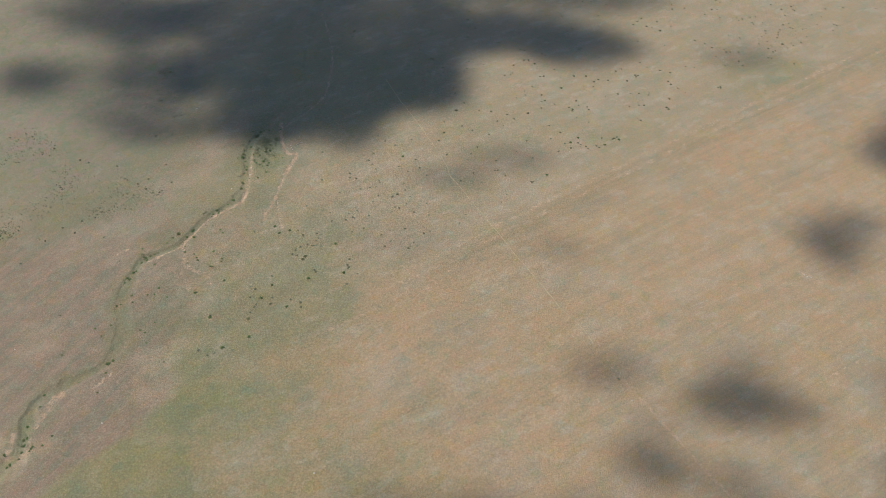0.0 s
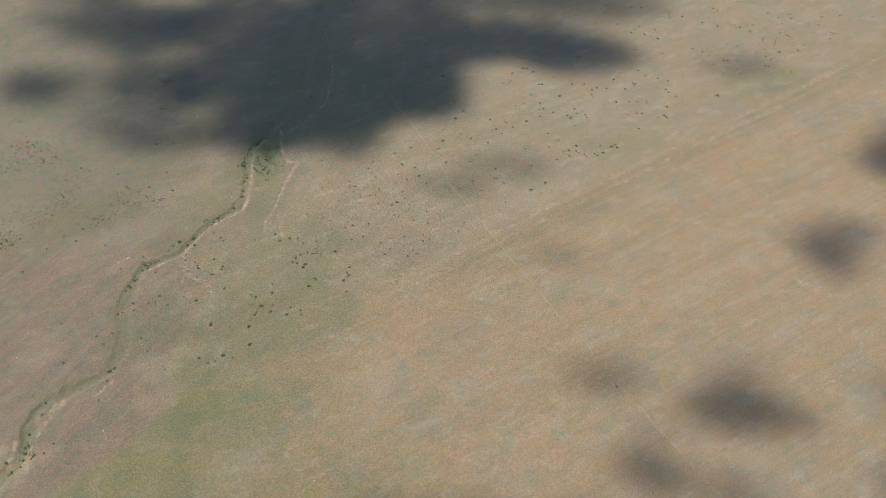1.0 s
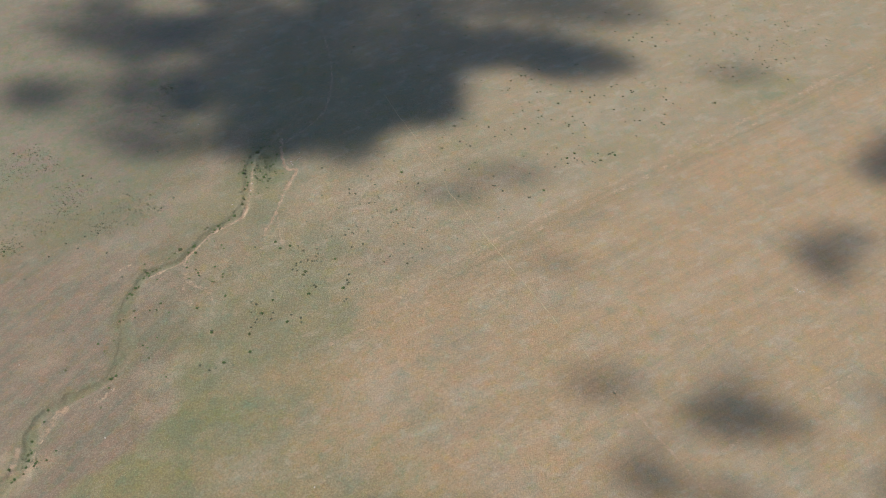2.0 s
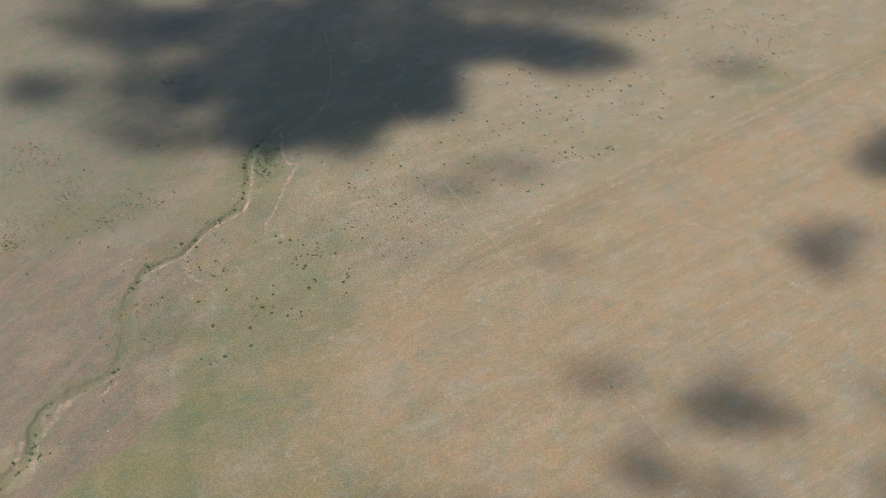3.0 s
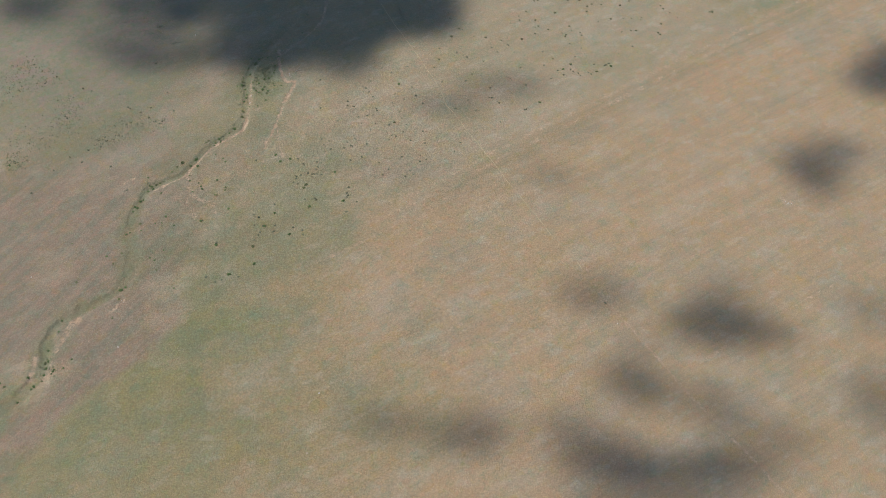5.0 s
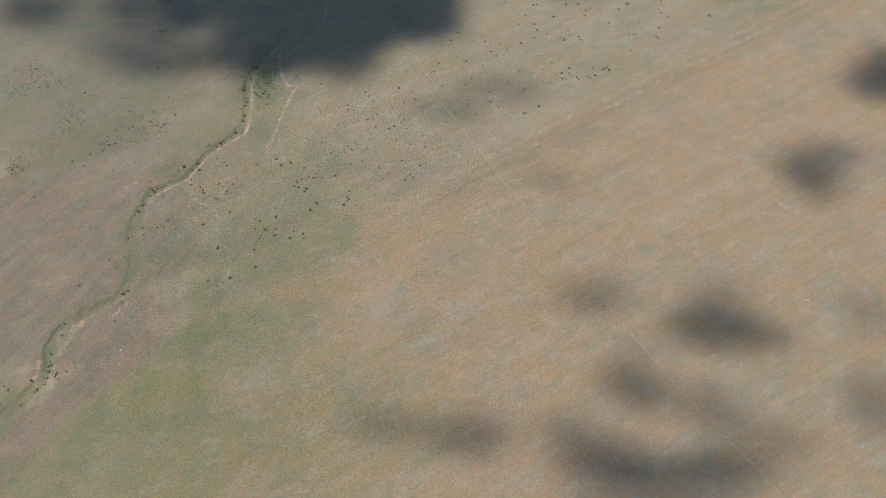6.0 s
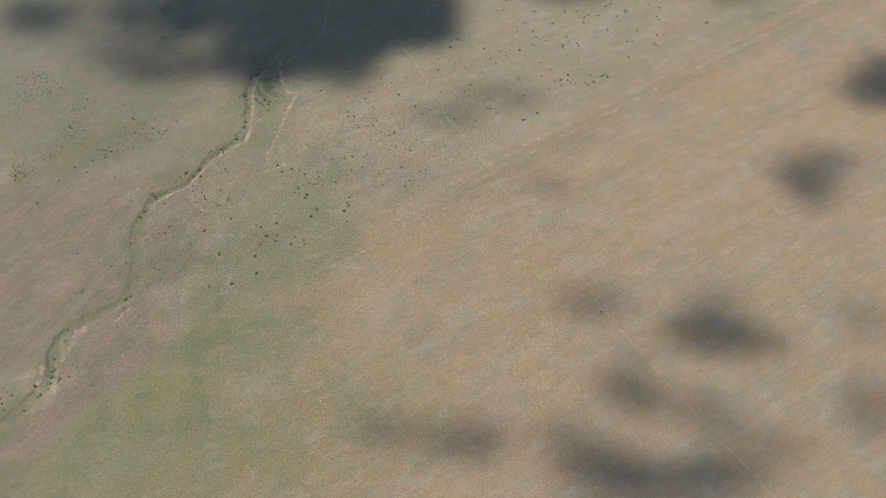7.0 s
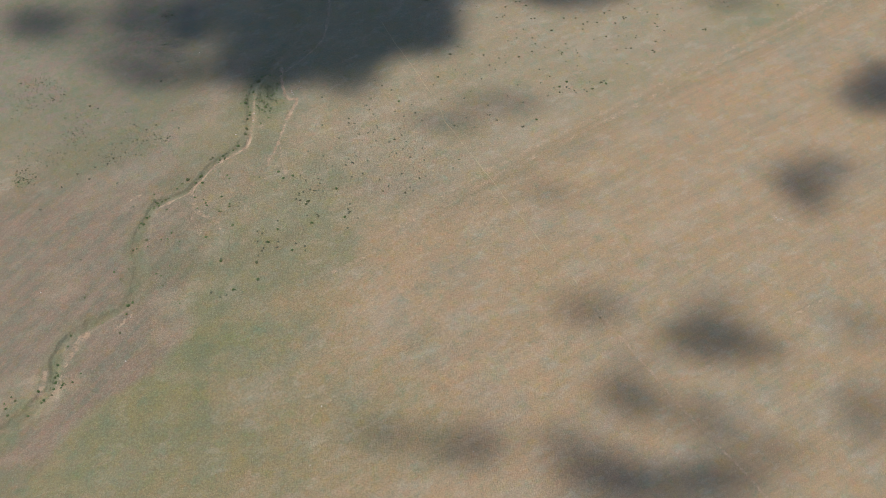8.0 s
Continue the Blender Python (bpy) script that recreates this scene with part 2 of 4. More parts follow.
def reach_of(line, x, y, far):
    """Distance to a line, the side (positive to the right of its run) and how far along it lies, 0 to 1; far where it is further off."""
    dist, side, along = np.full(x.shape, far), np.zeros(x.shape), np.zeros(x.shape)
    count = len(line) - 1
    for k in range(count):
        a, b = line[k], line[k + 1]
        near = np.flatnonzero((x > min(a[0], b[0]) - far) & (x < max(a[0], b[0]) + far) & (y > min(a[1], b[1]) - far) & (y < max(a[1], b[1]) + far))
        if not len(near):
            continue
        px, py, d = x[near] - a[0], y[near] - a[1], b - a
        f = np.clip((px * d[0] + py * d[1]) / max(d @ d, 1e-9), 0, 1)
        gap = np.hypot(px - f * d[0], py - f * d[1])
        closer = gap < dist[near]
        at = near[closer]
        dist[at], along[at] = gap[closer], (k + f[closer]) / count
        side[at] = np.sign(px * d[1] - py * d[0])[closer]
    return dist, side, along


# the stream gully, from the south-west to the north
GULLY = [
    (-136, 112), (-131.5, 115.4), (-128.4, 118.3), (-125.9, 120.6), (-123.1, 125.6), (-121.1, 129), (-120.7, 133.5), (-121.4, 137.4),
    (-121.4, 140.9), (-120.4, 145.4), (-117.2, 149.4), (-112.6, 152), (-108.4, 154.7), (-103.4, 158.9), (-101.1, 163), (-100.7, 168.8), (-100.9, 175.4), (-102.3, 182.1),
    (-103.3, 189), (-101.7, 194.9), (-100.1, 200.5), (-95.9, 203.4), (-90.6, 205.9), (-87.3, 208.9), (-85.2, 213.5), (-82.1, 218.7),
    (-77, 224.1), (-72.6, 228.1), (-70.9, 236.5), (-71, 245.1), (-71.8, 252.6), (-70.6, 259.6), (-67.1, 266.4), (-62.6, 273.8),
    (-58.9, 281), (-56.6, 291.2), (-54.5, 305.4), (-54.2, 320.3), (-53.9, 340.1), (-52.3, 365.5),
]
# bare banks, cattle trails, washes, the footpath and old wheel tracks
BANK = [
    (-98.4, 199.8), (-95, 202), (-91.2, 204.2), (-88.6, 206.2), (-87, 208.9), (-84.7, 212.7), (-80, 220.1), (-75.5, 223), (-71.1, 227.3), (-69.9, 231.7),
]
BANK_NORTH = [
    (-71.1, 227.3), (-69.7, 233.7), (-69.6, 240.8), (-70.2, 248.1), (-70.2, 251.9),
]
LOWER_BANK = [
    (-112.8, 149.2), (-115.1, 146.6), (-116.7, 141.4), (-118.2, 136.4), (-118.7, 131.2), (-119.7, 126.4),
]
FORD = [
    (-61.3, 268), (-60.5, 261.1), (-59, 254.9), (-56.5, 251.3), (-53.8, 251.6), (-55, 246.2), (-57.1, 240.7), (-57.6, 236.4),
    (-59, 230.3), (-60.3, 224.5), (-61.7, 221), (-61.4, 216.5),
]
FORK = [
    (-58.7, 229.4), (-57.4, 223.2), (-56.5, 218.6), (-55.1, 214.9),
]
SHADE = [
    (-60, 265.8), (-56.7, 269.6), (-51.7, 275.1), (-46.5, 283), (-44.9, 291.9), (-44.7, 301.8), (-45.5, 312.7), (-48.8, 328.1),
    (-51.8, 338),
]
WASH = [
    (-87.9, 206.9), (-86.7, 203.4), (-85.5, 198.5), (-82.2, 196), (-78.1, 193.6), (-75.3, 188.9),
]
SCAR = [
    (-123.6, 135.2), (-123.7, 132), (-124.1, 128.4),
]
SCAR_EAST = [
    (-100.1, 155.8), (-101.6, 154.4), (-104, 151.3), (-106.4, 149.8),
]
SCAR_NORTH = [
    (-110, 202.3), (-107.9, 204), (-105.8, 205.2),
]
GRAVEL = [
    (117, 194.6), (119.4, 192.8), (122.6, 190),
]
WASH_WEST = [
    (-86.2, 198.5), (-86.3, 194.8), (-84.2, 191.3), (-82.5, 187.7),
]
PATH_NORTH = [
    (-22.6, 294), (-18, 284.2), (-11.3, 271.6), (-7.8, 264.6), (-4.5, 258.3),
    (-1.3, 251.6), (0.8, 246.2), (3.2, 239), (5.8, 234.7), (8.2, 230.5), (11.3, 225), (14.5, 219.6), (17.8, 213.6),
    (20.9, 208.4), (26.2, 199.2), (31.3, 190.7), (37, 181), (41.1, 175.8), (44.5, 171), (46.4, 166.5),
]
PATH_SOUTH = [
    (47.7, 167.2), (52.7, 154.8), (63.8, 138.3), (76, 118.9), (89.3, 101.2), (96.2, 90.9),
]
TRACK = [
    (-38.6, 170.4), (-21, 180.5), (-3.4, 192.1), (10.1, 201),
]
TRACK_NORTH = [
    (-14.8, 194), (4.4, 205.8), (19.9, 216.3), (49.6, 235), (84.1, 256.2), (118.5, 277.6), (157, 301.5), (180.6, 316.8),
]
TRACK_EAST = [
    (66.7, 122.6), (87.8, 137.5), (116.1, 154), (142.3, 168.1), (174.8, 187.3),
]
# greener and redder stretches of ground: x, y, half width, half depth, strength
GREEN_MEADOW = [
    (-37, 124, 30, 27, 0.55), (-63.4, 111.9, 26, 23.1, 0.85), (-54.5, 141.4, 27, 22.5, 0.75), (-52.5, 184.5, 33, 30, 0.7),
    (-74.2, 98.5, 34, 15, 0.85), (-70.9, 168.5, 14.6, 14.9, 0.75), (-76.6, 157.8, 10.7, 18.2, 1), (-77.4, 139.6, 15.5, 15.1, 0.85),
    (-80.1, 124.5, 18, 16, 1.05), (-64.4, 175.1, 14.8, 13.1, 0.75), (-84, 106.9, 19, 12, 0.85), (-42, 197.2, 13.5, 10.8, 0.4),
    (-79.3, 189, 13.3, 9.3, 0.3), (-27.8, 147.2, 10.5, 6, 0.35), (-39.3, 115.2, 4.9, 4.4, 0.5), (-55.1, 175, 11.1, 11, 0.35),
    (-78.8, 147.5, 6, 9, 1.15),
]
GREEN_GULLY = [
    (-143, 243, 44, 33, 0.7), (-70.1, 240.8, 12.5, 19.3, 0.6), (-72.4, 250, 3.6, 13, 0.85), (-86.8, 227.1, 17, 13, 0.5),
    (-161.5, 290.8, 54, 38, 0.75), (-65.2, 250.9, 5.4, 11.6, 0.95), (-65.7, 258.4, 8.6, 17.6, 0.8), (-99.7, 166.5, 3.6, 12.7, 0.8),
    (-120.6, 137, 2.1, 6.7, 1), (-127.7, 122.1, 7.5, 6.3, 0.8), (-120.1, 231.4, 14.3, 9.5, 0.5), (-151.9, 235.8, 10.3, 11, 0.3),
    (-149.4, 277.6, 26.5, 18.7, 0.5), (-109.6, 290.5, 13.5, 16.3, 0.5), (-111, 151.8, 7.1, 2.9, 0.5), (-93.9, 208.7, 9.8, 3.5, 0.5),
    (-116.2, 143.8, 2.4, 5.9, 0.5), (-131, 112, 6, 5, 0.85), (-126.5, 97.5, 11, 9, 0.7), (-114, 98, 9, 6, 0.55),
]
GREEN_NORTH = [
    (-58.3, 206, 13.7, 13.5, 0.55), (-39.9, 293.3, 34, 32.1, 0.45), (-56.9, 280.2, 17.8, 18.9, 0.4), (-19.3, 286.5, 15.7, 19.2, 0.4),
    (8.9, 234.7, 8.2, 3.9, 0.4), (61, 260.6, 12.9, 6, 0.35), (126.2, 295.6, 18.2, 10.1, 0.5), (26.9, 267, 30.4, 12.2, 0.2),
    (-107.6, 235, 8, 5, 0.5), (-136, 233, 4, 4, 0.6), (-150.5, 211.7, 3.5, 3.5, 0.6), (-118.5, 226, 5, 4, 0.4), (-151.5, 243.7, 5, 4, 0.35),
]
PINK = [
    (-129.4, 184.7, 48.9, 48.7, 0.9), (-128.6, 189.3, 30.4, 27, 1), (-110.6, 158, 21.4, 18.2, 0.8), (-97.7, 137.8, 18.9, 8.6, 0.9),
    (-101.4, 122.8, 18.3, 7.2, 0.9), (-117.1, 108.8, 24, 15, 0.95), (-133, 110, 18, 22, 0.8), (-90.3, 175.2, 9.2, 13.2, 0.8), (-111.7, 252.7, 33.9, 14.5, 0.6),
    (-84.2, 196.2, 7.7, 9.6, 0.6), (-19.2, 208.2, 15.7, 6.3, 0.25), (-70.6, 211.1, 7.9, 12.6, 0.3), (-135, 152, 16, 22, 0.85),
]
EDGE = [
    (-83.6, 170.8), (-82, 163), (-79.6, 153.8), (-81.8, 147.3), (-87.2, 140.3), (-92.6, 134.2), (-99, 129.6), (-104.8, 125), (-109.4, 119.2), (-113.6, 112.6),
    (-118.7, 104.6), (-125.1, 94.8),
]
gully_line = rounded(GULLY)
# line, half width, bareness, depth
WORN = [(BANK, 0.5, 0.66, 0.12), (BANK_NORTH, 0.38, 0.45, 0.1), (LOWER_BANK, 1.2, 0.44, 0.1), (FORD, 0.5, 0.86, 0.12), (FORK, 0.4, 0.6, 0.08),
        (SHADE, 0.45, 0.55, 0.12), (WASH, 0.8, 0.4, 0.1), (WASH_WEST, 1.1, 0.34, 0.1), (SCAR, 1.0, 0.62, 0.2), (SCAR_EAST, 1.1, 0.56, 0.1), (SCAR_NORTH, 0.9, 0.45, 0.1), (GRAVEL, 1.5, 0.5, 0.04),
        (PATH_SOUTH, 0.42, 0.72, 0.05), (TRACK, 0.6, 0.36, 0.05), (TRACK_NORTH, 1.1, 0.41, 0.03), ([(x + 2, y - 3.2) for x, y in TRACK_NORTH], 0.8, 0.36, 0.03), (TRACK_EAST, 0.5, 0.42, 0.05)]
WORN = [(rounded(line), *rest) for line, *rest in WORN]


def lie(x, y):
    """Height, bareness, greenness and redness of the ground."""
    near = np.exp(-(np.maximum(np.hypot(x, y - 220) - 260, 0) / 200) ** 2)
    z = 0.22 * lattice(x, y, 38, 1) + 0.1 * lattice(x, y, 13, 2) + near * (0.05 * lattice(0.8 * x + 0.6 * y, 0.8 * y - 0.6 * x, 4.2, 3) + 0.025 * lattice(0.86 * x - 0.5 * y, 0.5 * x + 0.86 * y, 1.9, 4))
    z += (1 - near) * (6 * lattice(x, y, 420, 5) + 14 * lattice(x, y, 1300, 6))
    wobble = 0.8 * lattice(x, y, 5, 7) + 0.7 * lattice(x, y, 2.2, 8)
    green, pink, bare = np.zeros(x.shape), np.zeros(x.shape), np.zeros(x.shape)
    u, v = 0.8 * x + 0.6 * y, 0.8 * y - 0.6 * x
    ragged = 0.5 * lattice(u * 0.45, v, 15, 9) + 0.35 * lattice(u * 0.5, v, 6, 10) + 0.15 * lattice(u, v, 2.6, 13)
    for total, zones in ((green, GREEN_MEADOW + GREEN_GULLY + GREEN_NORTH), (pink, PINK)):
        for cx, cy, rx, ry, strength in zones:
            r = np.sqrt(((x - cx) / rx) ** 2 + ((y - cy) / ry) ** 2) + ragged
            np.maximum(total, strength * np.clip(1.5 - r, 0, 1), out=total)
    # an old field edge: red turf to the west of it, greener turf to the east
    beyond = x - np.interp(-y, -np.array(EDGE)[:, 1], np.array(EDGE)[:, 0]) + 3.4 * ragged + 0.8 * wobble
    along_edge = np.clip((EDGE[0][1] + 3 - y) / 24, 0, 1)
    pink = pink * (1 - along_edge * np.clip(beyond / 5 + 0.5, 0, 1))
    green = green * (1 - along_edge * np.clip(0.5 - beyond / 5, 0, 1) * np.clip((x + 120) / 12, 0, 1))
    green = np.maximum(green, along_edge * np.clip(beyond / 5 + 0.5, 0, 1) * np.clip(1.25 - beyond / 48, 0, 1) * (1.05 + 0.35 * ragged))
    # gully: a steep cut bank on the west, a gentle one on the east
    dist, side, along = reach_of(gully_line, x, y, 16.0)
    deep = np.interp(along, [0, 0.08, 0.25, 0.36, 0.45, 0.55, 0.8, 0.88, 1], [0.3, 0.56, 0.45, 0.32, 0.3, 0.36, 0.42, 0.16, 0.06])
    deep = deep * (0.85 + 0.3 * lattice(x, y, 8, 12))
    wide = np.interp(along, [0, 0.08, 0.25, 0.36, 0.45, 0.55, 0.8, 0.88, 1], [2.6, 3.2, 2.2, 2.6, 2.8, 1.6, 1.8, 2.4, 2.2])
    off = dist + wobble * np.clip(dist / 2, 0, 1)
    west = np.clip(1 - np.clip(off - wide * 0.35, 0, None) / (wide * 0.55), 0, 1)
    east = np.clip(1 - np.clip(off - wide * 0.3, 0, None) / (wide * 1.1), 0, 1)
    cut = np.where(side < 0, west, east)
    z = z - deep * cut * cut * (3 - 2 * cut) + np.sin(np.pi * cut) * (0.12 * lattice(v, u, 2.3, 14) + 0.08 * lattice(u, v, 1.3, 15))
    edge = np.clip(1 - np.abs(off - wide * 0.9) / (wide * 0.5), 0, 1) * (side > 0)
    bare = np.maximum(bare, 0.5 * edge * np.interp(along, [0, 0.1, 0.2, 0.5, 0.56, 0.8, 0.85], [0.0, 0.25, 0.15, 0.1, 0.4, 0.45, 0.1]))
    bed = np.clip(1 - off / wide, 0, 1) * np.interp(along, [0.82, 0.9], [1, 0.35])
    rim = np.clip(1.3 - off / (wide * 1.7), 0, 1) * (side < 0) * np.interp(along, [0.82, 0.9], [1, 0.4])
    green = np.maximum(green, np.maximum(0.72 * np.clip(1.3 * bed, 0, 1), 0.7 * rim))
    for line, half, strength, depth in WORN:
        gap, _, along = reach_of(line, x, y, half * 5 + 1.5)
        gap = gap + wobble * half * 0.7
        across = np.clip(1.5 - gap / half, 0, 1)
        bare = np.maximum(bare, strength * across * (0.8 + 0.35 * lattice(x, y, 2.7, 11) + 0.15 * lattice(x, y, 9, 16)))
        z = z - depth * across
    # the part that was once ploughed, south-east of the old wheel track
    past = (x - 19.9) * 0.528 - (y - 216.3) * 0.849
    plough = (0.3 + 0.7 * np.clip(past / 6 + 0.5, 0, 1)) * np.clip((x + 60) / 60, 0, 1)
    green = green * (1 - 0.6 * np.clip((past - 5 + 3 * ragged) / 7, 0, 1) * np.clip((y - 152) / 16, 0, 1))
    green = np.maximum(green, 0.3 * np.clip(1.2 - np.abs(past - 5) / 4.5 + 0.35 * ragged, 0, 1) * np.clip((x + 15) / 25, 0, 1))
    pink = np.maximum(pink, 0.2 * np.clip(1.2 - np.abs(past - 7) / 7 + 0.3 * ragged, 0, 1) * np.clip((x + 20) / 30, 0, 1))
    warm = np.clip(past / 16 + 0.5 + 0.5 * ragged, 0, 1)
    # tussocks grow sparser and shorter away from the low ground in the south; grey sage takes over in the north-west
    coarse = np.clip(1.15 - (np.hypot(np.where(x > -25, 1.7, 1.5) * (x + 25), y - 130) - 15 * ragged - 80) / 150, np.interp(y, [180, 240], [0.58, 0.34]), 1)
    sage = (1 - 0.6 * pink) * np.clip((-84 - x + 16 * ragged) / 34, 0, 1) * np.clip((y - 196 + 0.25 * (x + 80) + 18 * ragged) / 34, 0, 1)
    return z, bare, green * (1 - np.clip(bare * 1.5, 0, 1)), np.clip(pink * 1.3, 0, 1), plough, warm, coarse, sage


def height(x, y):
    return float(lie(np.array([float(x)]), np.array([float(y)]))[0][0])


def spread(low, high, step, far):
    """Grid lines: even from low to high, then ever wider out to far."""
    core = np.arange(low, high + step / 2, step)
    out, gap = [], step
    while sum(out) < far:
        gap *= 1.22
        out.append(gap)
    out = np.cumsum(out)
    return np.concatenate([low - out[::-1], core, core[-1] + out])


def ground_sheet():
    gx, gy = spread(-225, 225, 0.53, 4500), spread(75, 395, 0.53, 4500)
    x, y = (a.ravel() for a in np.meshgrid(gx, gy))
    z, bare, green, pink, plough, warm, coarse, sage = lie(x, y)
    nx, ny = len(gx), len(gy)
    i = (np.arange(ny - 1)[:, None] * nx + np.arange(nx - 1)).ravel()
    faces = np.stack([i, i + 1, i + nx + 1, i + nx], 1)
    mesh = bpy.data.meshes.new("ground")
    fill_mesh(mesh, np.stack([x, y, z], 1), faces)
    for name, values in (("bare", bare), ("green", green), ("pink", pink), ("plough", plough), ("warm", warm), ("coarse", coarse), ("sage", sage)):
        mesh.attributes.new(name, "FLOAT", "POINT").data.foreach_set("value", values.astype(np.float32))
    mesh.shade_smooth()
    mesh.materials.append(turf)
    return tagged(new("ground", mesh), "dry tan and sage steppe turf with a stream gully", "ground", kind="structure")


def fill_mesh(mesh, points, faces):
    count, sides = faces.shape
    mesh.vertices.add(len(points))
    mesh.vertices.foreach_set("co", points.astype(np.float32).ravel())
    mesh.loops.add(count * sides)
    mesh.loops.foreach_set("vertex_index", faces.astype(np.int32).ravel())
    mesh.polygons.add(count)
    mesh.polygons.foreach_set("loop_start", np.arange(count, dtype=np.int32) * sides)
    mesh.update(calc_edges=True)


ground_sheet()



def footpath(line, width):
    """A trodden line of bare earth, a little proud in the middle, with ragged edges."""
    run = rounded(line, 1 + int(np.hypot(*np.diff(np.array(line), axis=0).T).mean() / 0.6))
    ahead = np.gradient(run, axis=0)
    ahead /= np.linalg.norm(ahead, axis=1, keepdims=True)
    across = np.stack([-ahead[:, 1], ahead[:, 0]], 1)
    gen = np.random.default_rng(8)
    half = width * (0.75 + 0.35 * lattice(run[:, 0], run[:, 1], 7, 31) + gen.uniform(-0.25, 0.25, len(run)))
    run = run + across * (0.25 * lattice(run[:, 0], run[:, 1], 4, 32))[:, None]
    rows = []
    for k, lift in ((-1.0, -0.05), (-0.5, 0.03), (0.5, 0.03), (1.0, -0.05)):
        p = run + across * (half * k)[:, None]
        rows.append(np.column_stack([p, lie(p[:, 0], p[:, 1])[0] + lift]))
    points = np.stack(rows, 1).reshape(-1, 3)
    i = np.arange(len(run) - 1)[:, None] * 4
    faces = np.concatenate([i + (k, k + 1, k + 5, k + 4) for k in range(3)])
    mesh = bpy.data.meshes.new("footpath")
    fill_mesh(mesh, points, faces)
    mesh.shade_smooth()
    mesh.materials.append(trodden)
    return tagged(new("footpath", mesh), "thin pale trodden footpath across dry turf", "footpath", kind="structure")


footpath(PATH_NORTH, 0.25)

# ---- clouds over the steppe, whose shade lies on the turf ----
CLOUD_BASE = 900.0
# x, y, half width, half depth and thickness (0 wisp to 3 core) of each puff
CLOUDS = {}
CLOUDS["main"] = [
    (-794, 468, 49, 41, 3), (-816, 462, 32, 34, 2), (-765, 469, 41, 36, 3), (-784, 449, 29, 27, 3), (-775, 433, 16, 16, 2), (-749, 465, 24, 24, 3), (-812, 503, 67, 50, 3), (-754, 503, 63, 38, 3), (-706, 497, 45, 24, 3), (-676, 484, 28, 18, 2), (-855, 474, 35, 24, 2), (-875, 507, 53, 29, 2), (-809, 440, 24, 18, 2), (-791, 552, 108, 53, 3), (-692, 530, 60, 35, 2),
    (-692, 486, 35, 16, 2), (-670, 481, 16, 11, 1), (-802, 444, 21, 18, 3), (-743, 460, 18, 19, 2),
]
CLOUDS["west"] = [
    (-893, 466, 27, 20, 1), (-903, 466, 16, 15, 1), (-868, 449, 27, 16, 0),
]
CLOUDS["west_wisp"] = [
    (-857, 438, 25, 14, 1), (-842, 436, 20, 13, 1), (-854, 460, 23, 17, 0),
]
CLOUDS["east"] = [
    (-569, 424, 16, 18, 2), (-557, 425, 17, 18, 2),
]
CLOUDS["east_low"] = [
    (-605, 383, 16, 13, 1), (-605, 372, 11, 14, 1), (-593, 387, 12, 9, 0), (-609, 380, 12, 9, 0),
]
CLOUDS["north_wisp"] = [
    (-615, 478, 19, 13, 0),
]
CLOUDS["south_east"] = [
    (-646, 315, 24, 14, 1), (-656, 313, 16, 10, 0), (-645, 328, 13, 11, 0), (-635, 312, 14, 11, 0), (-659, 318, 9, 6, 0),
]
CLOUDS["herd_wisp"] = [
    (-686, 328, 17, 10, 0), (-690, 324, 11, 7, 0),
]
CLOUDS["south"] = [
    (-678, 297, 13, 15, 1), (-674, 308, 9, 10, 0), (-664, 291, 20, 10, 0), (-681, 299, 10, 8, 0),
]
CLOUDS["south_low"] = [
    (-665, 269, 19, 8, 1), (-683, 272, 16, 9, 0), (-645, 278, 26, 11, 0), (-673, 257, 31, 10, 1), (-695, 273, 14, 12, 0), (-700, 279, 10, 11, 0), (-660, 267, 24, 7, 1), (-688, 269, 11, 5, 0),
]
CLOUDS["south_west"] = [
    (-725, 281, 12, 9, 0), (-730, 279, 13, 8, 0), (-749, 283, 18, 7, 0),
]
CLOUDS["far_east"] = [
    (-601, 320, 14, 13, 0),
]
CLOUDS["far_south_east"] = [
    (-607, 289, 12, 15, 1),
]
CLOUDS["middle_wisp"] = [
    (-713, 419, 24, 11, 0), (-731, 410, 18, 8, 0),
]
CLOUDS["centre_wisp"] = [
    (-698, 375, 11, 8, 0),
]

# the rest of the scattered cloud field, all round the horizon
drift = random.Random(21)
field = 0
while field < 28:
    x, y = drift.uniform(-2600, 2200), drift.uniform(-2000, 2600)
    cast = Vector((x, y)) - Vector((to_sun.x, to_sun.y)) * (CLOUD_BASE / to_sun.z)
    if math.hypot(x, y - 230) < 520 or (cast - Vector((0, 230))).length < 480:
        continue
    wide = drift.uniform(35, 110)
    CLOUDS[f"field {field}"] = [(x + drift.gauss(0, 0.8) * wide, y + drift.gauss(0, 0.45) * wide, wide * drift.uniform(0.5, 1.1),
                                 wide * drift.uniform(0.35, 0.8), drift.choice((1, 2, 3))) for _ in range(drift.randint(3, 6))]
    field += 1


def puff_mesh(seed):
    bm = bmesh.new()
    bmesh.ops.create_icosphere(bm, subdivisions=4, radius=1.0)
    for v in bm.verts:
        bulge = 1 + 0.16 * noise.noise(v.co * 2.1 + Vector((seed * 7.1, 0, 0))) + 0.09 * noise.noise(v.co * 4.7 + Vector((0, seed * 3.3, 0)))
        v.co *= bulge
        if v.co.z < 0:
            v.co.z *= 0.3
    mesh = bpy.data.meshes.new("puff")
    bm.to_mesh(mesh)
    bm.free()
    mesh.shade_smooth()
    return mesh


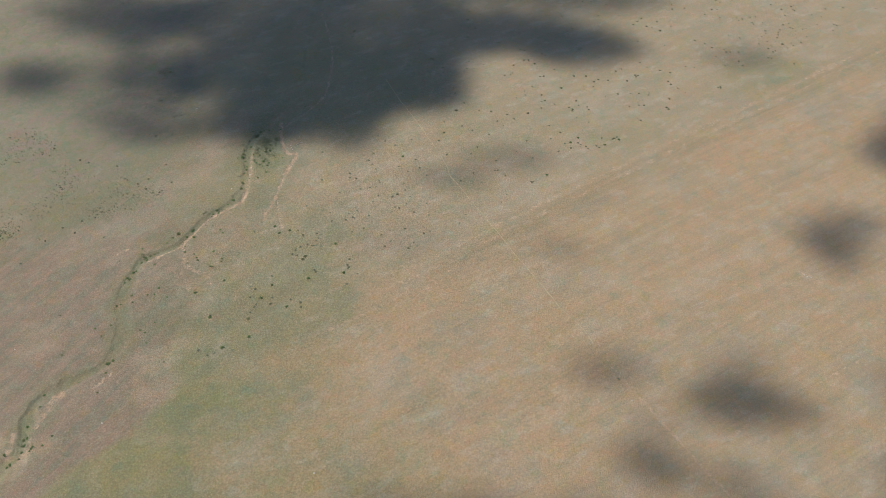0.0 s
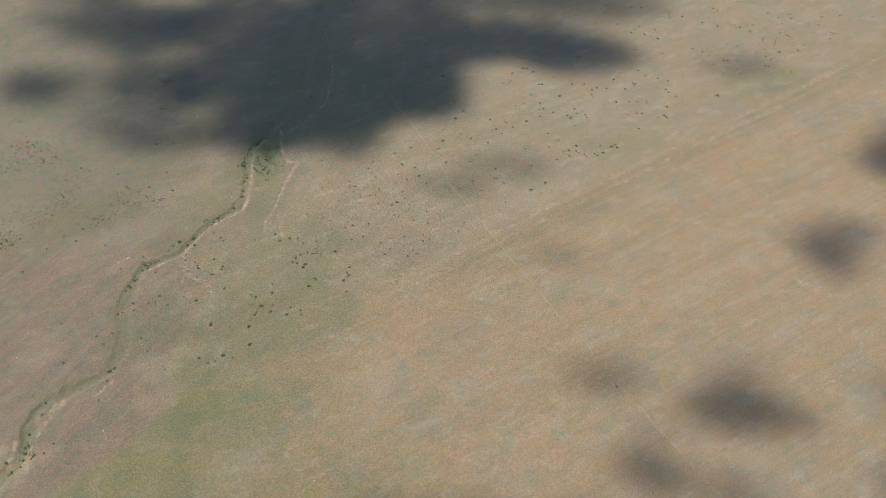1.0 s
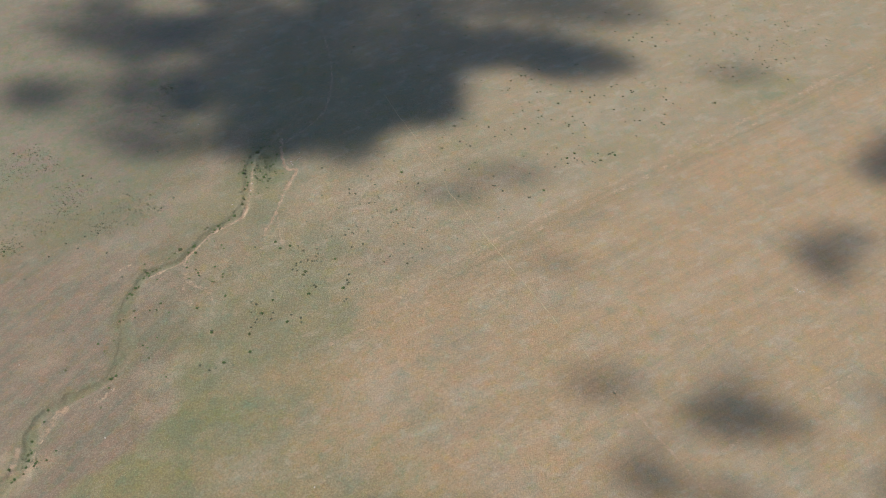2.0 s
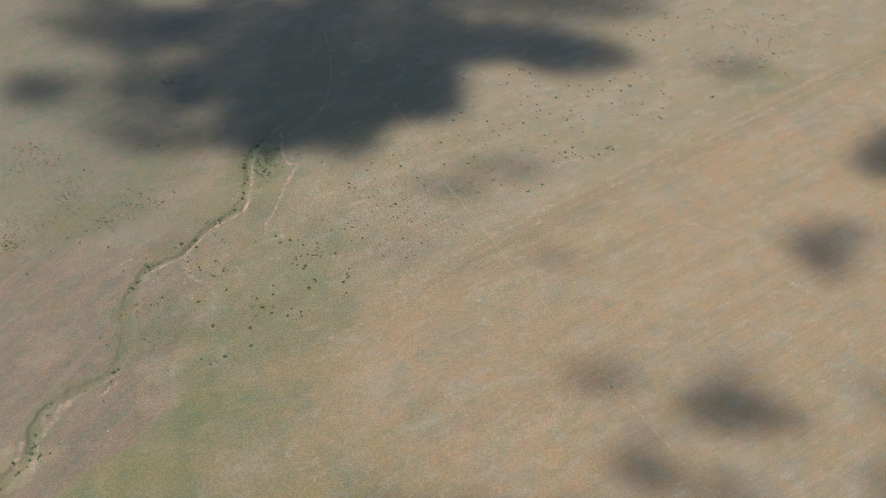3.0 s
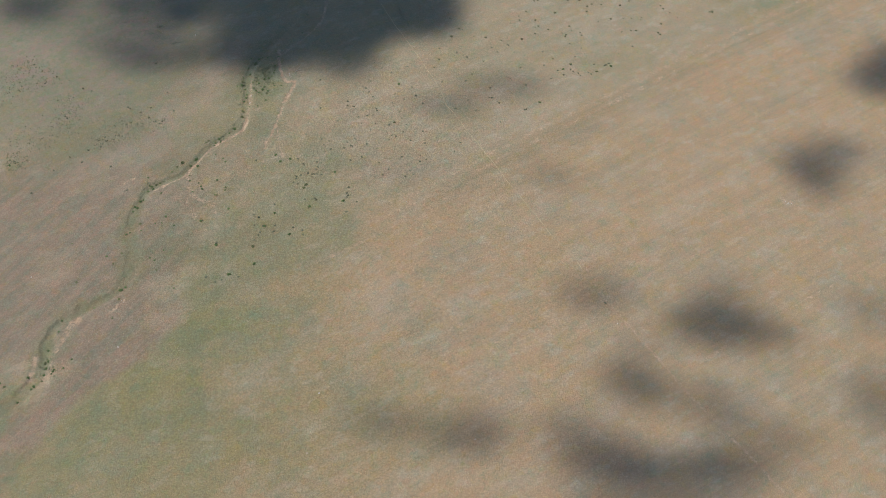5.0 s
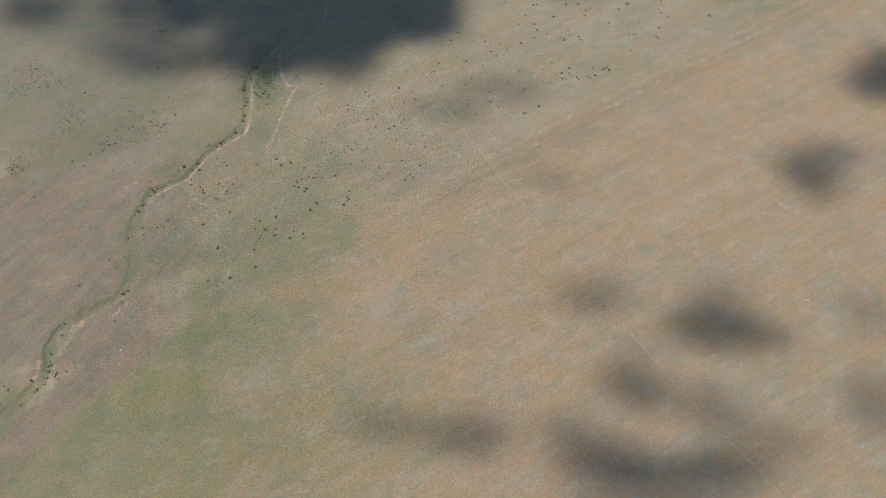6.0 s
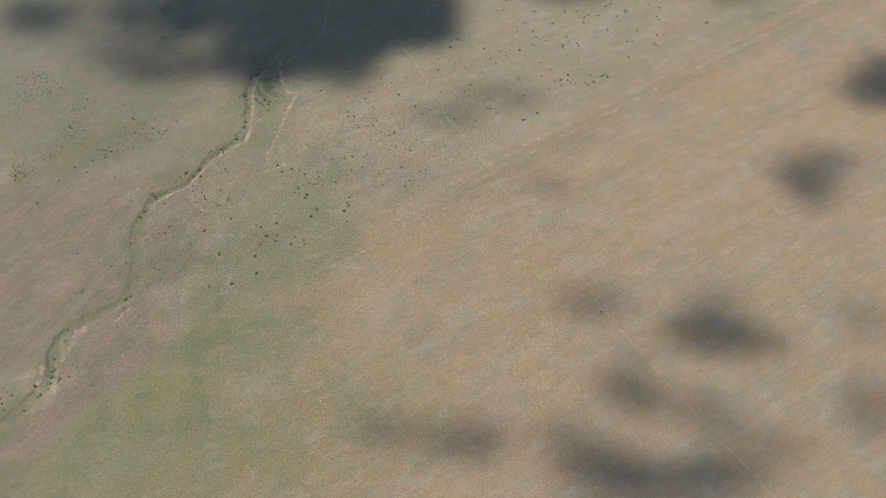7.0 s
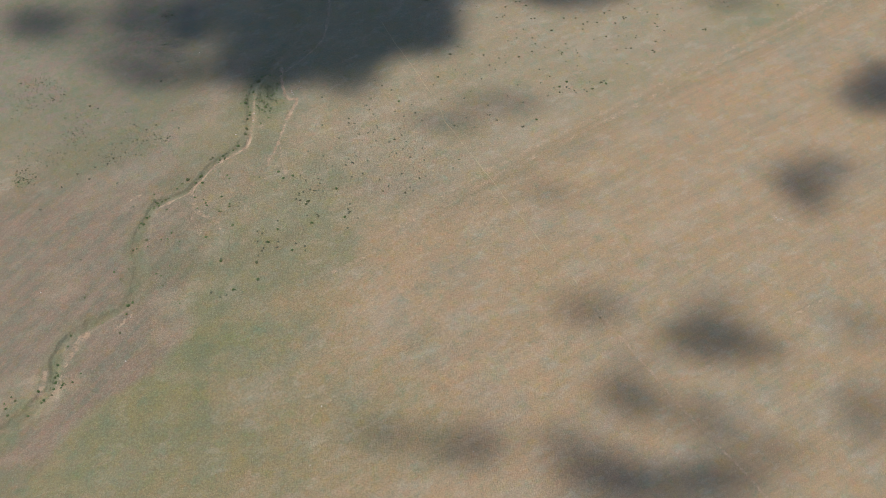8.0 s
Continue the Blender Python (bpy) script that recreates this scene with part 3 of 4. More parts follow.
puffs = {(k, d): puff_mesh(k) for k in range(3) for d in range(4)}
for (k, d), mesh in puffs.items():
    mesh.materials.append(vapour[d])
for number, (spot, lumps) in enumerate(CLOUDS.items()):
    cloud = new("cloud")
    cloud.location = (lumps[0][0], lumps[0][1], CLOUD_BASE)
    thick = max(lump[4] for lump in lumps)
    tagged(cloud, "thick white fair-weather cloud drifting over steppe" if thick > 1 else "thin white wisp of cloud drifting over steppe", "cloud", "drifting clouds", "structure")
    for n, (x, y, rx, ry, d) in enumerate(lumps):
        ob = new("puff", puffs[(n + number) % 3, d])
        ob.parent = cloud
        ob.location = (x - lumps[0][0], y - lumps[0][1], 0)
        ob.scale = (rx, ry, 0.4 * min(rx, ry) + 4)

# ---- shrubs ----
# x, y and radius of each shrub, stretch by stretch
SHRUBS = {}
SHRUBS["north_east_a"] = [
    (98.9, 343.3, 0.45), (111.9, 336.3, 0.45), (118.7, 346.6, 0.45), (130.2, 354.5, 0.45), (117.8, 333.1, 0.34), (125.6, 331.9, 0.34),
    (131.3, 329.4, 0.45), (141.8, 343.5, 0.45), (147.7, 337.4, 0.34), (151, 339, 0.45), (157.6, 336.1, 0.45), (172.3, 340.9, 0.45),
    (165.2, 329.3, 0.45), (143.7, 329, 0.45), (147.1, 326.2, 0.34), (142.5, 323.9, 0.34), (135.3, 324.7, 0.45), (139, 320.1, 0.34),
    (144, 316.2, 0.34), (148.1, 316.6, 0.45), (136.2, 311, 0.45), (133.5, 306.3, 0.45), (104.6, 318.3, 0.45), (115.4, 311.9, 0.34),
    (121.1, 310.4, 0.45), (113.8, 301.6, 0.34), (97.8, 301, 0.45), (151.1, 325.8, 0.34), (134.4, 317.4, 0.34),
]
SHRUBS["north_east_b"] = [
    (98.6, 340.1, 0.45), (115.7, 340, 0.45), (120.2, 345.3, 0.34), (130.4, 351.5, 0.34), (125.2, 333.8, 0.34), (130.9, 334.2, 0.34),
    (133.2, 334.6, 0.45), (145.7, 340.2, 0.45), (150.3, 342.2, 0.45), (151.6, 342.6, 0.34), (161.3, 334.5, 0.45), (186, 340, 0.45),
    (166.2, 328.5, 0.45), (146.3, 329.8, 0.34), (148, 324.7, 0.34), (140.4, 323.9, 0.34), (134.9, 322.8, 0.34), (130.4, 315.6, 0.34),
    (144.3, 314.4, 0.34), (133.7, 312.5, 0.45), (135.1, 310.3, 0.45), (119.2, 321.7, 0.45), (108.2, 316.1, 0.45), (116, 310.4, 0.45),
    (119.9, 304.5, 0.45), (111.3, 307.8, 0.34), (101.2, 300.6, 0.34), (152.7, 326.2, 0.34), (135.2, 314.8, 0.34),
]
SHRUBS["north_east_c"] = [
    (104.1, 340.8, 0.45), (117.9, 340, 0.34), (125.7, 346.9, 0.45), (118, 334.3, 0.45), (127.3, 333, 0.45), (130.9, 330.6, 0.34),
    (135.4, 330.6, 0.34), (146.1, 335.7, 0.45), (150.5, 339.8, 0.34), (156.6, 338.1, 0.34), (164.5, 340.1, 0.45), (158.1, 328.9, 0.45),
    (163.6, 325, 0.45), (146.1, 327, 0.45), (141.5, 325.5, 0.45), (139.9, 322, 0.45), (132.7, 320.5, 0.45), (140.1, 315.5, 0.64),
    (141.6, 312.9, 0.45), (135.4, 313.6, 0.34), (132.2, 306.6, 0.45), (123.5, 319.8, 0.45), (110.7, 313.4, 0.34), (117.6, 310.4, 0.45),
    (120.9, 301.6, 0.45), (141.9, 302.6, 0.45), (147.4, 322.3, 0.34), (151.5, 320.8, 0.34),
]
SHRUBS["north_a"] = [
    (11.6, 338.5, 0.48), (13.8, 326.9, 0.48), (16.6, 302.5, 0.48), (33.1, 305.7, 0.48), (24.8, 296.1, 0.48), (32.3, 283.9, 0.48),
    (40.3, 295.6, 0.48), (38, 276.2, 0.48), (41.9, 308.6, 0.34), (52.4, 324.8, 0.48), (57, 312.9, 0.48), (64.4, 345.6, 0.34),
    (75.2, 335.3, 0.48), (82.5, 331.3, 0.48), (88.1, 327.3, 0.34), (91.5, 315, 0.34), (71.7, 299.7, 0.34), (77.8, 295.4, 0.48),
    (61.8, 293.1, 0.48), (57.1, 295.5, 0.48), (49.7, 274.5, 0.48), (63.4, 282.8, 0.34), (80.4, 283.7, 0.34), (77.8, 277.7, 0.48),
    (72.2, 277.1, 0.34), (95.1, 285, 0.34), (4.9, 285.1, 0.48), (5.3, 275.1, 0.64), (24.7, 272.7, 0.48),
]
SHRUBS["north_b"] = [
    (10.8, 332.9, 0.48), (10.3, 320.8, 0.48), (23.2, 317.3, 0.48), (34.8, 305.7, 0.48), (27.1, 296.4, 0.48), (35.3, 289, 0.48),
    (38.6, 283.9, 0.48), (43.3, 278.5, 0.48), (44.9, 299.9, 0.34), (52.7, 322.5, 0.34), (53.6, 316.7, 0.34), (66.5, 335.8, 0.34),
    (82.9, 347.6, 0.48), (84.5, 333.7, 0.48), (91.1, 325, 0.64), (79.8, 303.6, 0.48), (87.1, 298.6, 0.48), (77, 294.7, 0.48),
    (59.9, 292, 0.48), (51.8, 280.5, 0.48), (52.5, 277.8, 0.34), (68.5, 284.4, 0.48), (80.8, 285, 0.34), (83.6, 275, 0.34),
    (89.3, 291.9, 0.48), (108.4, 288, 0.48), (4.3, 288.5, 0.34), (14, 275, 0.48), (32.6, 273.3, 0.64),
]
SHRUBS["north_c"] = [
    (16.2, 336.9, 0.34), (10.7, 304.7, 0.48), (31.9, 312.7, 0.48), (37.2, 303.5, 0.48), (27.9, 297.5, 0.34), (28.7, 282.3, 0.34),
    (38.3, 279.9, 0.34), (46.7, 288.3, 0.64), (50.9, 335.5, 0.48), (54.9, 315.6, 0.34), (55.4, 336.2, 0.34), (70.6, 343.5, 0.34),
    (87.4, 347.6, 0.48), (85.9, 328.1, 0.48), (96.2, 328.1, 0.48), (82.2, 300.7, 0.34), (91, 297.1, 0.48), (73.1, 292.3, 0.48),
    (59.4, 288.9, 0.48), (48.6, 276.5, 0.34), (55.7, 276.8, 0.48), (73.6, 284.7, 0.34), (88.1, 281.3, 0.48), (86.2, 276.3, 0.48),
    (90.1, 290.1, 0.48), (109.4, 288.3, 0.48), (8.4, 279.4, 0.48), (18.6, 274.4, 0.48),
]
SHRUBS["north_d"] = [
    (21.5, 341.3, 0.34), (9.7, 300, 0.48), (33.7, 311.9, 0.34), (28.6, 302.5, 0.48), (32.2, 286.3, 0.34), (38.9, 295.3, 0.48),
    (39.6, 280.5, 0.48), (40.6, 309.7, 0.48), (54.5, 326.7, 0.48), (56, 312.6, 0.48), (60.7, 345.6, 0.48), (72.7, 348.9, 0.48),
    (80.5, 329.3, 0.64), (90.7, 331.2, 0.48), (80.8, 317.7, 0.48), (69.3, 298.3, 0.48), (76.7, 295.8, 0.48), (65.6, 292.7, 0.48),
    (52.3, 295.6, 0.48), (50, 275.5, 0.48), (56.1, 275.2, 0.48), (76.8, 284.7, 0.34), (75.8, 277.7, 0.48), (86.9, 275.3, 0.48),
    (92.4, 287.7, 0.48), (109.3, 287.6, 0.34), (9.7, 278.7, 0.34), (27.1, 274, 0.34),
]
SHRUBS["middle_a"] = [
    (20.8, 268.9, 0.48), (7.3, 266.4, 0.48), (17.3, 261.3, 0.48), (8.7, 248, 0.34), (31.4, 257.8, 0.48), (33.3, 264.4, 0.34),
    (44.1, 262.4, 0.48), (42.6, 252, 0.48), (47.4, 253.8, 0.48), (51.2, 255.6, 0.48), (48.4, 253.5, 0.34), (57.8, 254, 0.48),
    (63.2, 258.6, 0.48), (65.7, 258.3, 0.64), (51.1, 270.6, 0.48), (61.5, 269.9, 0.34), (48.6, 248.1, 0.34), (18.9, 242.4, 0.48),
    (27.2, 240, 0.34), (32.4, 236.5, 0.48), (13.8, 236.4, 0.48), (22.5, 230.4, 0.48), (7.8, 220.7, 0.48), (27.1, 252.1, 0.48),
    (26.5, 252.7, 0.34),
]
SHRUBS["middle_b"] = [
    (22.9, 266.3, 0.48), (11.1, 263.8, 0.48), (12.8, 254.6, 0.48), (19.5, 247.3, 0.48), (29.3, 266, 0.34), (31.4, 253.9, 0.34),
    (40.4, 259, 0.48), (45.3, 256.2, 0.48), (50.5, 259.3, 0.64), (53, 254.7, 0.48), (53.1, 258, 0.34), (60.1, 255.5, 0.64),
    (63.8, 258.9, 0.64), (55.4, 268, 0.48), (52.6, 263.6, 0.48), (65.9, 270.2, 0.34), (11, 241.2, 0.48), (19.9, 242.3, 0.48),
    (24.5, 238, 0.34), (37.5, 239.9, 0.64), (5.1, 247.1, 0.34), (4.5, 227.2, 0.34), (23.6, 233.5, 0.34), (27.6, 250.9, 0.34),
    (6.6, 249.5, 0.34),
]
SHRUBS["middle_c"] = [
    (27.2, 270.1, 0.48), (9.7, 264.5, 0.34), (10.4, 251.2, 0.48), (20.9, 255.1, 0.34), (30.4, 265.6, 0.34), (40.3, 266.2, 0.48),
    (32.9, 248.7, 0.48), (47.5, 256.8, 0.64), (50.2, 256.5, 0.48), (53.7, 253.4, 0.48), (56.8, 254.9, 0.48), (59.4, 259.2, 0.48),
    (65, 259.8, 0.48), (56.4, 264.9, 0.34), (48.3, 266.5, 0.34), (75.2, 268.9, 0.48), (14, 243, 0.34), (22.5, 239.7, 0.48),
    (31.7, 236.3, 0.48), (6.4, 237.2, 0.48), (20.5, 226.6, 0.48), (5.7, 216.7, 0.48), (25.4, 247.3, 0.34), (28.4, 250, 0.34),
]
SHRUBS["trail_meadow_a"] = [
    (-44.4, 252.1, 0.48), (-40, 261, 0.34), (-33.6, 241.2, 0.48), (-29.1, 236.3, 0.34), (-22.8, 237.4, 0.48), (-27, 247.9, 0.48),
    (-26.1, 256.9, 0.34), (-9.9, 248.1, 0.48), (-1.5, 258.3, 0.48), (0.8, 264.5, 0.34), (-16, 244.6, 0.48), (-13.3, 232.8, 0.48),
    (-22.9, 230.1, 0.48), (-29.9, 222.8, 0.48), (-30.7, 219.3, 0.48), (-40.2, 221.7, 0.34), (-41.2, 234.9, 0.34), (-17.6, 222.4, 0.48),
    (-4.9, 220.5, 0.48), (-4.2, 231.9, 0.34), (-22, 218.2, 0.34), (-21.3, 211.2, 0.34), (-10, 208, 0.48), (-52.4, 213.6, 0.64),
    (-42.4, 210, 0.48), (-66.6, 213.2, 0.34),
]
SHRUBS["trail_meadow_b"] = [
    (-43.3, 237.8, 0.48), (-41.2, 260.4, 0.34), (-33.3, 238.9, 0.48), (-29.1, 233.5, 0.48), (-22.5, 236.5, 0.48), (-27.8, 247.9, 0.34),
    (-21.3, 258.1, 0.48), (-8.2, 248.9, 0.34), (0.4, 262.6, 0.48), (-5.8, 239.9, 0.48), (-17.1, 240.2, 0.48), (-16.1, 230.6, 0.64),
    (-24.6, 227.1, 0.48), (-28.1, 221.7, 0.34), (-33.6, 218.5, 0.48), (-39.2, 221.7, 0.48), (-16.7, 224.3, 0.48), (-12.7, 225.9, 0.48),
    (-5.7, 226.2, 0.48), (-6.6, 215, 0.48), (-25.7, 220.6, 0.48), (-20.9, 211.7, 0.48), (-6.6, 212.1, 0.48), (-49.7, 213.6, 0.48),
    (-43.1, 209, 0.48), (-69.3, 215.8, 0.34),
]
SHRUBS["trail_meadow_c"] = [
    (-43.9, 261.9, 0.34), (-36.7, 231.3, 0.48), (-31.2, 238.6, 0.48), (-25.9, 234, 0.48), (-24.3, 243.4, 0.48), (-25.3, 251.4, 0.48),
    (-17.6, 255.6, 0.48), (-11.7, 258.7, 0.48), (0.6, 268.6, 0.48), (-8.4, 243.9, 0.48), (-18.6, 234.5, 0.34), (-18, 229.5, 0.48),
    (-27.9, 230.1, 0.34), (-32.6, 221.2, 0.48), (-38.3, 218, 0.48), (-41.9, 222.8, 0.48), (-15.9, 224.9, 0.34), (-11.6, 229.5, 0.48),
    (-4.5, 226.2, 0.34), (-4.4, 213.1, 0.48), (-27.3, 214.5, 0.48), (-23.1, 208.4, 0.34), (-57.7, 215.5, 0.64), (-47.8, 211.5, 0.48),
    (-63.4, 214.2, 0.34),
]
SHRUBS["trail_meadow_d"] = [
    (-41.5, 246.4, 0.34), (-37.5, 245.8, 0.34), (-30.9, 235.4, 0.34), (-23.9, 234.3, 0.48), (-25.8, 245.8, 0.48), (-24.2, 260.9, 0.48),
    (-14.7, 249.9, 0.64), (-2.4, 257.7, 0.34), (1.6, 250.7, 0.48), (-12.7, 241.9, 0.48), (-14, 235.9, 0.48), (-17.7, 232.3, 0.34),
    (-28.5, 222.2, 0.34), (-31.3, 219.8, 0.48), (-41, 220.1, 0.48), (-47.6, 225, 0.48), (-15.3, 223.8, 0.48), (-10, 221.9, 0.48),
    (-0.5, 226.7, 0.34), (-13, 214.2, 0.48), (-31.1, 213, 0.48), (-17.7, 208.6, 0.48), (-55.8, 212.4, 0.76), (-43, 212.3, 0.48),
    (-64.4, 212.9, 0.48),
]
SHRUBS["south_meadow_a"] = [
    (-49.5, 205.5, 0.48), (-48.8, 202.5, 0.48), (-46.7, 200.7, 0.64), (-43.5, 206.7, 0.48), (-36.4, 207.7, 0.64), (-31.1, 197.2, 0.48),
    (-32.7, 194.8, 0.76), (-32.1, 189.4, 0.48), (-41.9, 195.4, 0.64), (-55.7, 189.7, 0.64), (-60.9, 187.9, 0.48), (-58.6, 184.4, 0.64),
    (-60.3, 180.8, 0.48), (-50, 180.9, 0.64), (-49, 183.9, 0.48), (-60.5, 169.3, 0.76), (-22.9, 208.4, 0.34), (-11.7, 205.5, 0.48),
    (-71.6, 191.7, 0.64), (-72.4, 162.4, 0.64), (-79.6, 186.8, 0.48), (-65, 164.4, 0.48),
]
SHRUBS["south_meadow_b"] = [
    (-49.6, 204.7, 0.48), (-48, 206.2, 0.48), (-45.8, 207.2, 0.48), (-42.5, 206.9, 0.48), (-31.3, 200.7, 0.48), (-30.4, 197.5, 0.34),
    (-28.1, 194.3, 0.48), (-45.9, 195.6, 0.48), (-44.1, 192.5, 0.64), (-62.7, 189, 0.48), (-62.1, 184.6, 0.48), (-55, 184.6, 0.48),
    (-55.2, 182.3, 0.48), (-45.8, 182.7, 0.48), (-61.4, 178.7, 0.48), (-56.2, 171.7, 0.34), (-19.6, 206.3, 0.48), (-8.8, 206.3, 0.48),
    (-68.2, 165.3, 0.76), (-75.5, 164.3, 0.64), (-73.9, 176.8, 0.76), (52.7, 153.6, 0.48),
]
SHRUBS["south_meadow_c"] = [
    (-50.4, 203, 0.48), (-46.1, 202, 0.76), (-44.2, 206.7, 0.48), (-40.9, 206.4, 0.48), (-31.8, 198.2, 0.64), (-31.5, 196.5, 0.48),
    (-31.4, 190.3, 0.64), (-42.5, 196.1, 0.48), (-56, 193.5, 0.48), (-62.2, 188.1, 0.34), (-59.2, 184.4, 0.48), (-59.9, 181.9, 0.48),
    (-55.6, 181.9, 0.48), (-45.4, 180.9, 0.48), (-61.6, 176.1, 0.64), (-25.3, 205.6, 0.34), (-24.3, 201.4, 0.34), (-60.8, 190, 0.34),
    (-70.4, 163.2, 0.48), (-80.1, 186.6, 0.64), (-73.9, 177.5, 0.48), (52.5, 154.4, 0.34),
]
SHRUBS["gully_north_a"] = [
    (-71.5, 263.3, 0.48), (-68.5, 263.3, 0.64), (-72.1, 258.3, 0.48), (-73.4, 253.5, 0.48), (-73.5, 249.6, 0.64), (-72.2, 247.5, 0.48),
    (-71.2, 243.4, 0.64), (-71.7, 236.5, 0.76), (-73.8, 228.1, 0.76), (-65.3, 263.9, 0.48), (-62.1, 259.5, 0.48), (-62.1, 255.8, 0.48),
    (-69.5, 251, 0.48), (-67.9, 246.6, 0.48), (-65.7, 247.2, 0.64), (-63.8, 245.1, 0.48), (-65.6, 244.8, 0.48), (-63.9, 253.1, 0.64),
    (-61.9, 250.4, 0.48), (-58.8, 249.2, 0.48), (-67.6, 228.6, 0.34), (-66.5, 239, 0.48), (-53, 277.4, 0.48),
]
SHRUBS["gully_north_b"] = [
    (-69.7, 260.8, 0.76), (-67.3, 264.2, 0.48), (-71.1, 255.3, 0.48), (-73.3, 251.1, 0.64), (-75.1, 249, 0.48), (-71.2, 244.8, 0.48),
    (-72, 241.3, 0.48), (-71.9, 233.7, 0.76), (-75.5, 226, 0.48), (-61.1, 264.5, 0.48), (-62, 257.1, 0.48), (-64.1, 258.6, 0.34),
    (-68.7, 248.1, 0.48), (-66.7, 245.7, 0.48), (-65, 248.6, 0.48), (-63.5, 246.6, 0.48), (-65.5, 252.5, 0.64), (-62.9, 254, 0.48),
    (-61.3, 249.2, 0.48), (-67.3, 250.4, 0.48), (-69.4, 238.8, 0.48), (-63.8, 241.9, 0.48),
]
SHRUBS["gully_middle_a"] = [
    (-83.1, 221.4, 0.64), (-80.2, 220.3, 0.48), (-78.1, 221.9, 0.48), (-82, 225.4, 0.34), (-90, 212, 0.76), (-84.7, 210.4, 0.64),
    (-81.5, 216.1, 0.48), (-76.1, 214, 0.48), (-93.3, 207.9, 0.48), (-98, 202.5, 0.64), (-95.6, 203.9, 0.48), (-100, 202, 0.48),
    (-101.1, 205.5, 0.48), (-99.1, 207.2, 0.34), (-102, 195.2, 0.64), (-103.6, 193, 0.64), (-103.9, 190.9, 0.48), (-99.6, 182.8, 0.48),
    (-104.4, 181.4, 0.48), (-93.2, 185.9, 0.48), (-91.2, 188.9, 0.34), (-93, 184.8, 0.34), (-86.9, 206.4, 0.48), (-84.8, 199.2, 0.48),
    (-96.9, 194.2, 0.34), (-82.2, 201.4, 0.48), (-76.9, 204.1, 0.48), (-75.1, 202.6, 0.34), (-73.6, 199.6, 0.48), (-76.2, 197.5, 0.48),
]
SHRUBS["gully_middle_b"] = [
    (-79.8, 221.4, 0.48), (-78.9, 223.3, 0.64), (-82.5, 222.2, 0.48), (-85.8, 213.8, 0.76), (-87.2, 210.7, 0.64), (-91.8, 210.2, 0.48),
    (-78.9, 215.8, 0.48), (-75.1, 212.4, 0.48), (-99.4, 201.7, 0.64), (-96.8, 203.2, 0.64), (-98.7, 200.5, 0.64), (-100.2, 199.5, 0.48),
    (-100, 206.7, 0.34), (-95.5, 198.5, 0.48), (-101.2, 195.9, 0.48), (-102.6, 192.5, 0.64), (-100.4, 185.7, 0.64), (-103.3, 182.1, 0.48),
    (-95.4, 185.7, 0.48), (-92.3, 188.5, 0.48), (-89.7, 188.9, 0.34), (-89, 184.8, 0.48), (-86.4, 203.9, 0.48), (-88.4, 193.9, 0.34),
    (-83.2, 202.9, 0.48), (-81.6, 200.2, 0.48), (-75.8, 203.3, 0.34), (-73.7, 200.9, 0.48), (-77, 197.5, 0.48),
]
SHRUBS["gully_south_a"] = [
    (-130.9, 125.5, 0.6), (-132.4, 126.8, 0.4), (-133.2, 122.9, 0.6), (-132, 120.6, 0.48), (-134, 124.6, 0.48), (-130.6, 123.3, 0.34), (-125.8, 120.5, 0.64),
    (-102.3, 159.6, 0.76), (-102.1, 156.1, 0.48), (-99.4, 153.5, 0.34), (-109.6, 156, 0.34), (-118.7, 144.4, 0.48), (-120.6, 133.7, 0.64),
    (-119.8, 131.9, 0.64), (-120.2, 127.6, 0.48), (-122.2, 125.9, 0.64), (-117.5, 130.6, 0.48), (-117.2, 131.2, 0.48), (-112.6, 134.8, 0.48),
    (-85.2, 160.1, 0.48), (-103, 149.2, 0.48), (-104.5, 173.8, 0.48), (-109.2, 172.6, 0.48), (-92.2, 177.1, 0.34), (-92.1, 174.7, 0.34),
    (-95, 178.2, 0.34), (-94.9, 171.8, 0.48), (-93.7, 170.1, 0.34), (-89.2, 166, 0.34), (-91.3, 167.9, 0.34), (-121.6, 177.7, 0.48),
]
SHRUBS["gully_south_b"] = [
    (-100.9, 160.8, 0.64), (-100.6, 152.9, 0.34), (-109.4, 153, 0.48), (-118.8, 148.6, 0.48), (-120.7, 138, 0.64), (-119.7, 134.3, 0.64),
    (-120.1, 129.6, 0.64), (-124.5, 128.7, 0.64), (-122.8, 125, 0.48), (-117.6, 129.8, 0.48), (-114.5, 131.7, 0.48), (-109, 134.2, 0.34),
    (-117, 162.6, 0.48), (-74.1, 157.8, 0.34), (-106.6, 176.9, 0.34), (-106.6, 169.7, 0.48), (-91.1, 178, 0.34), (-90.9, 174.9, 0.48),
    (-89.2, 174.6, 0.34), (-93.2, 171, 0.48), (-92.2, 169.7, 0.34), (-92, 167.1, 0.48), (-88.9, 171.8, 0.34),
]
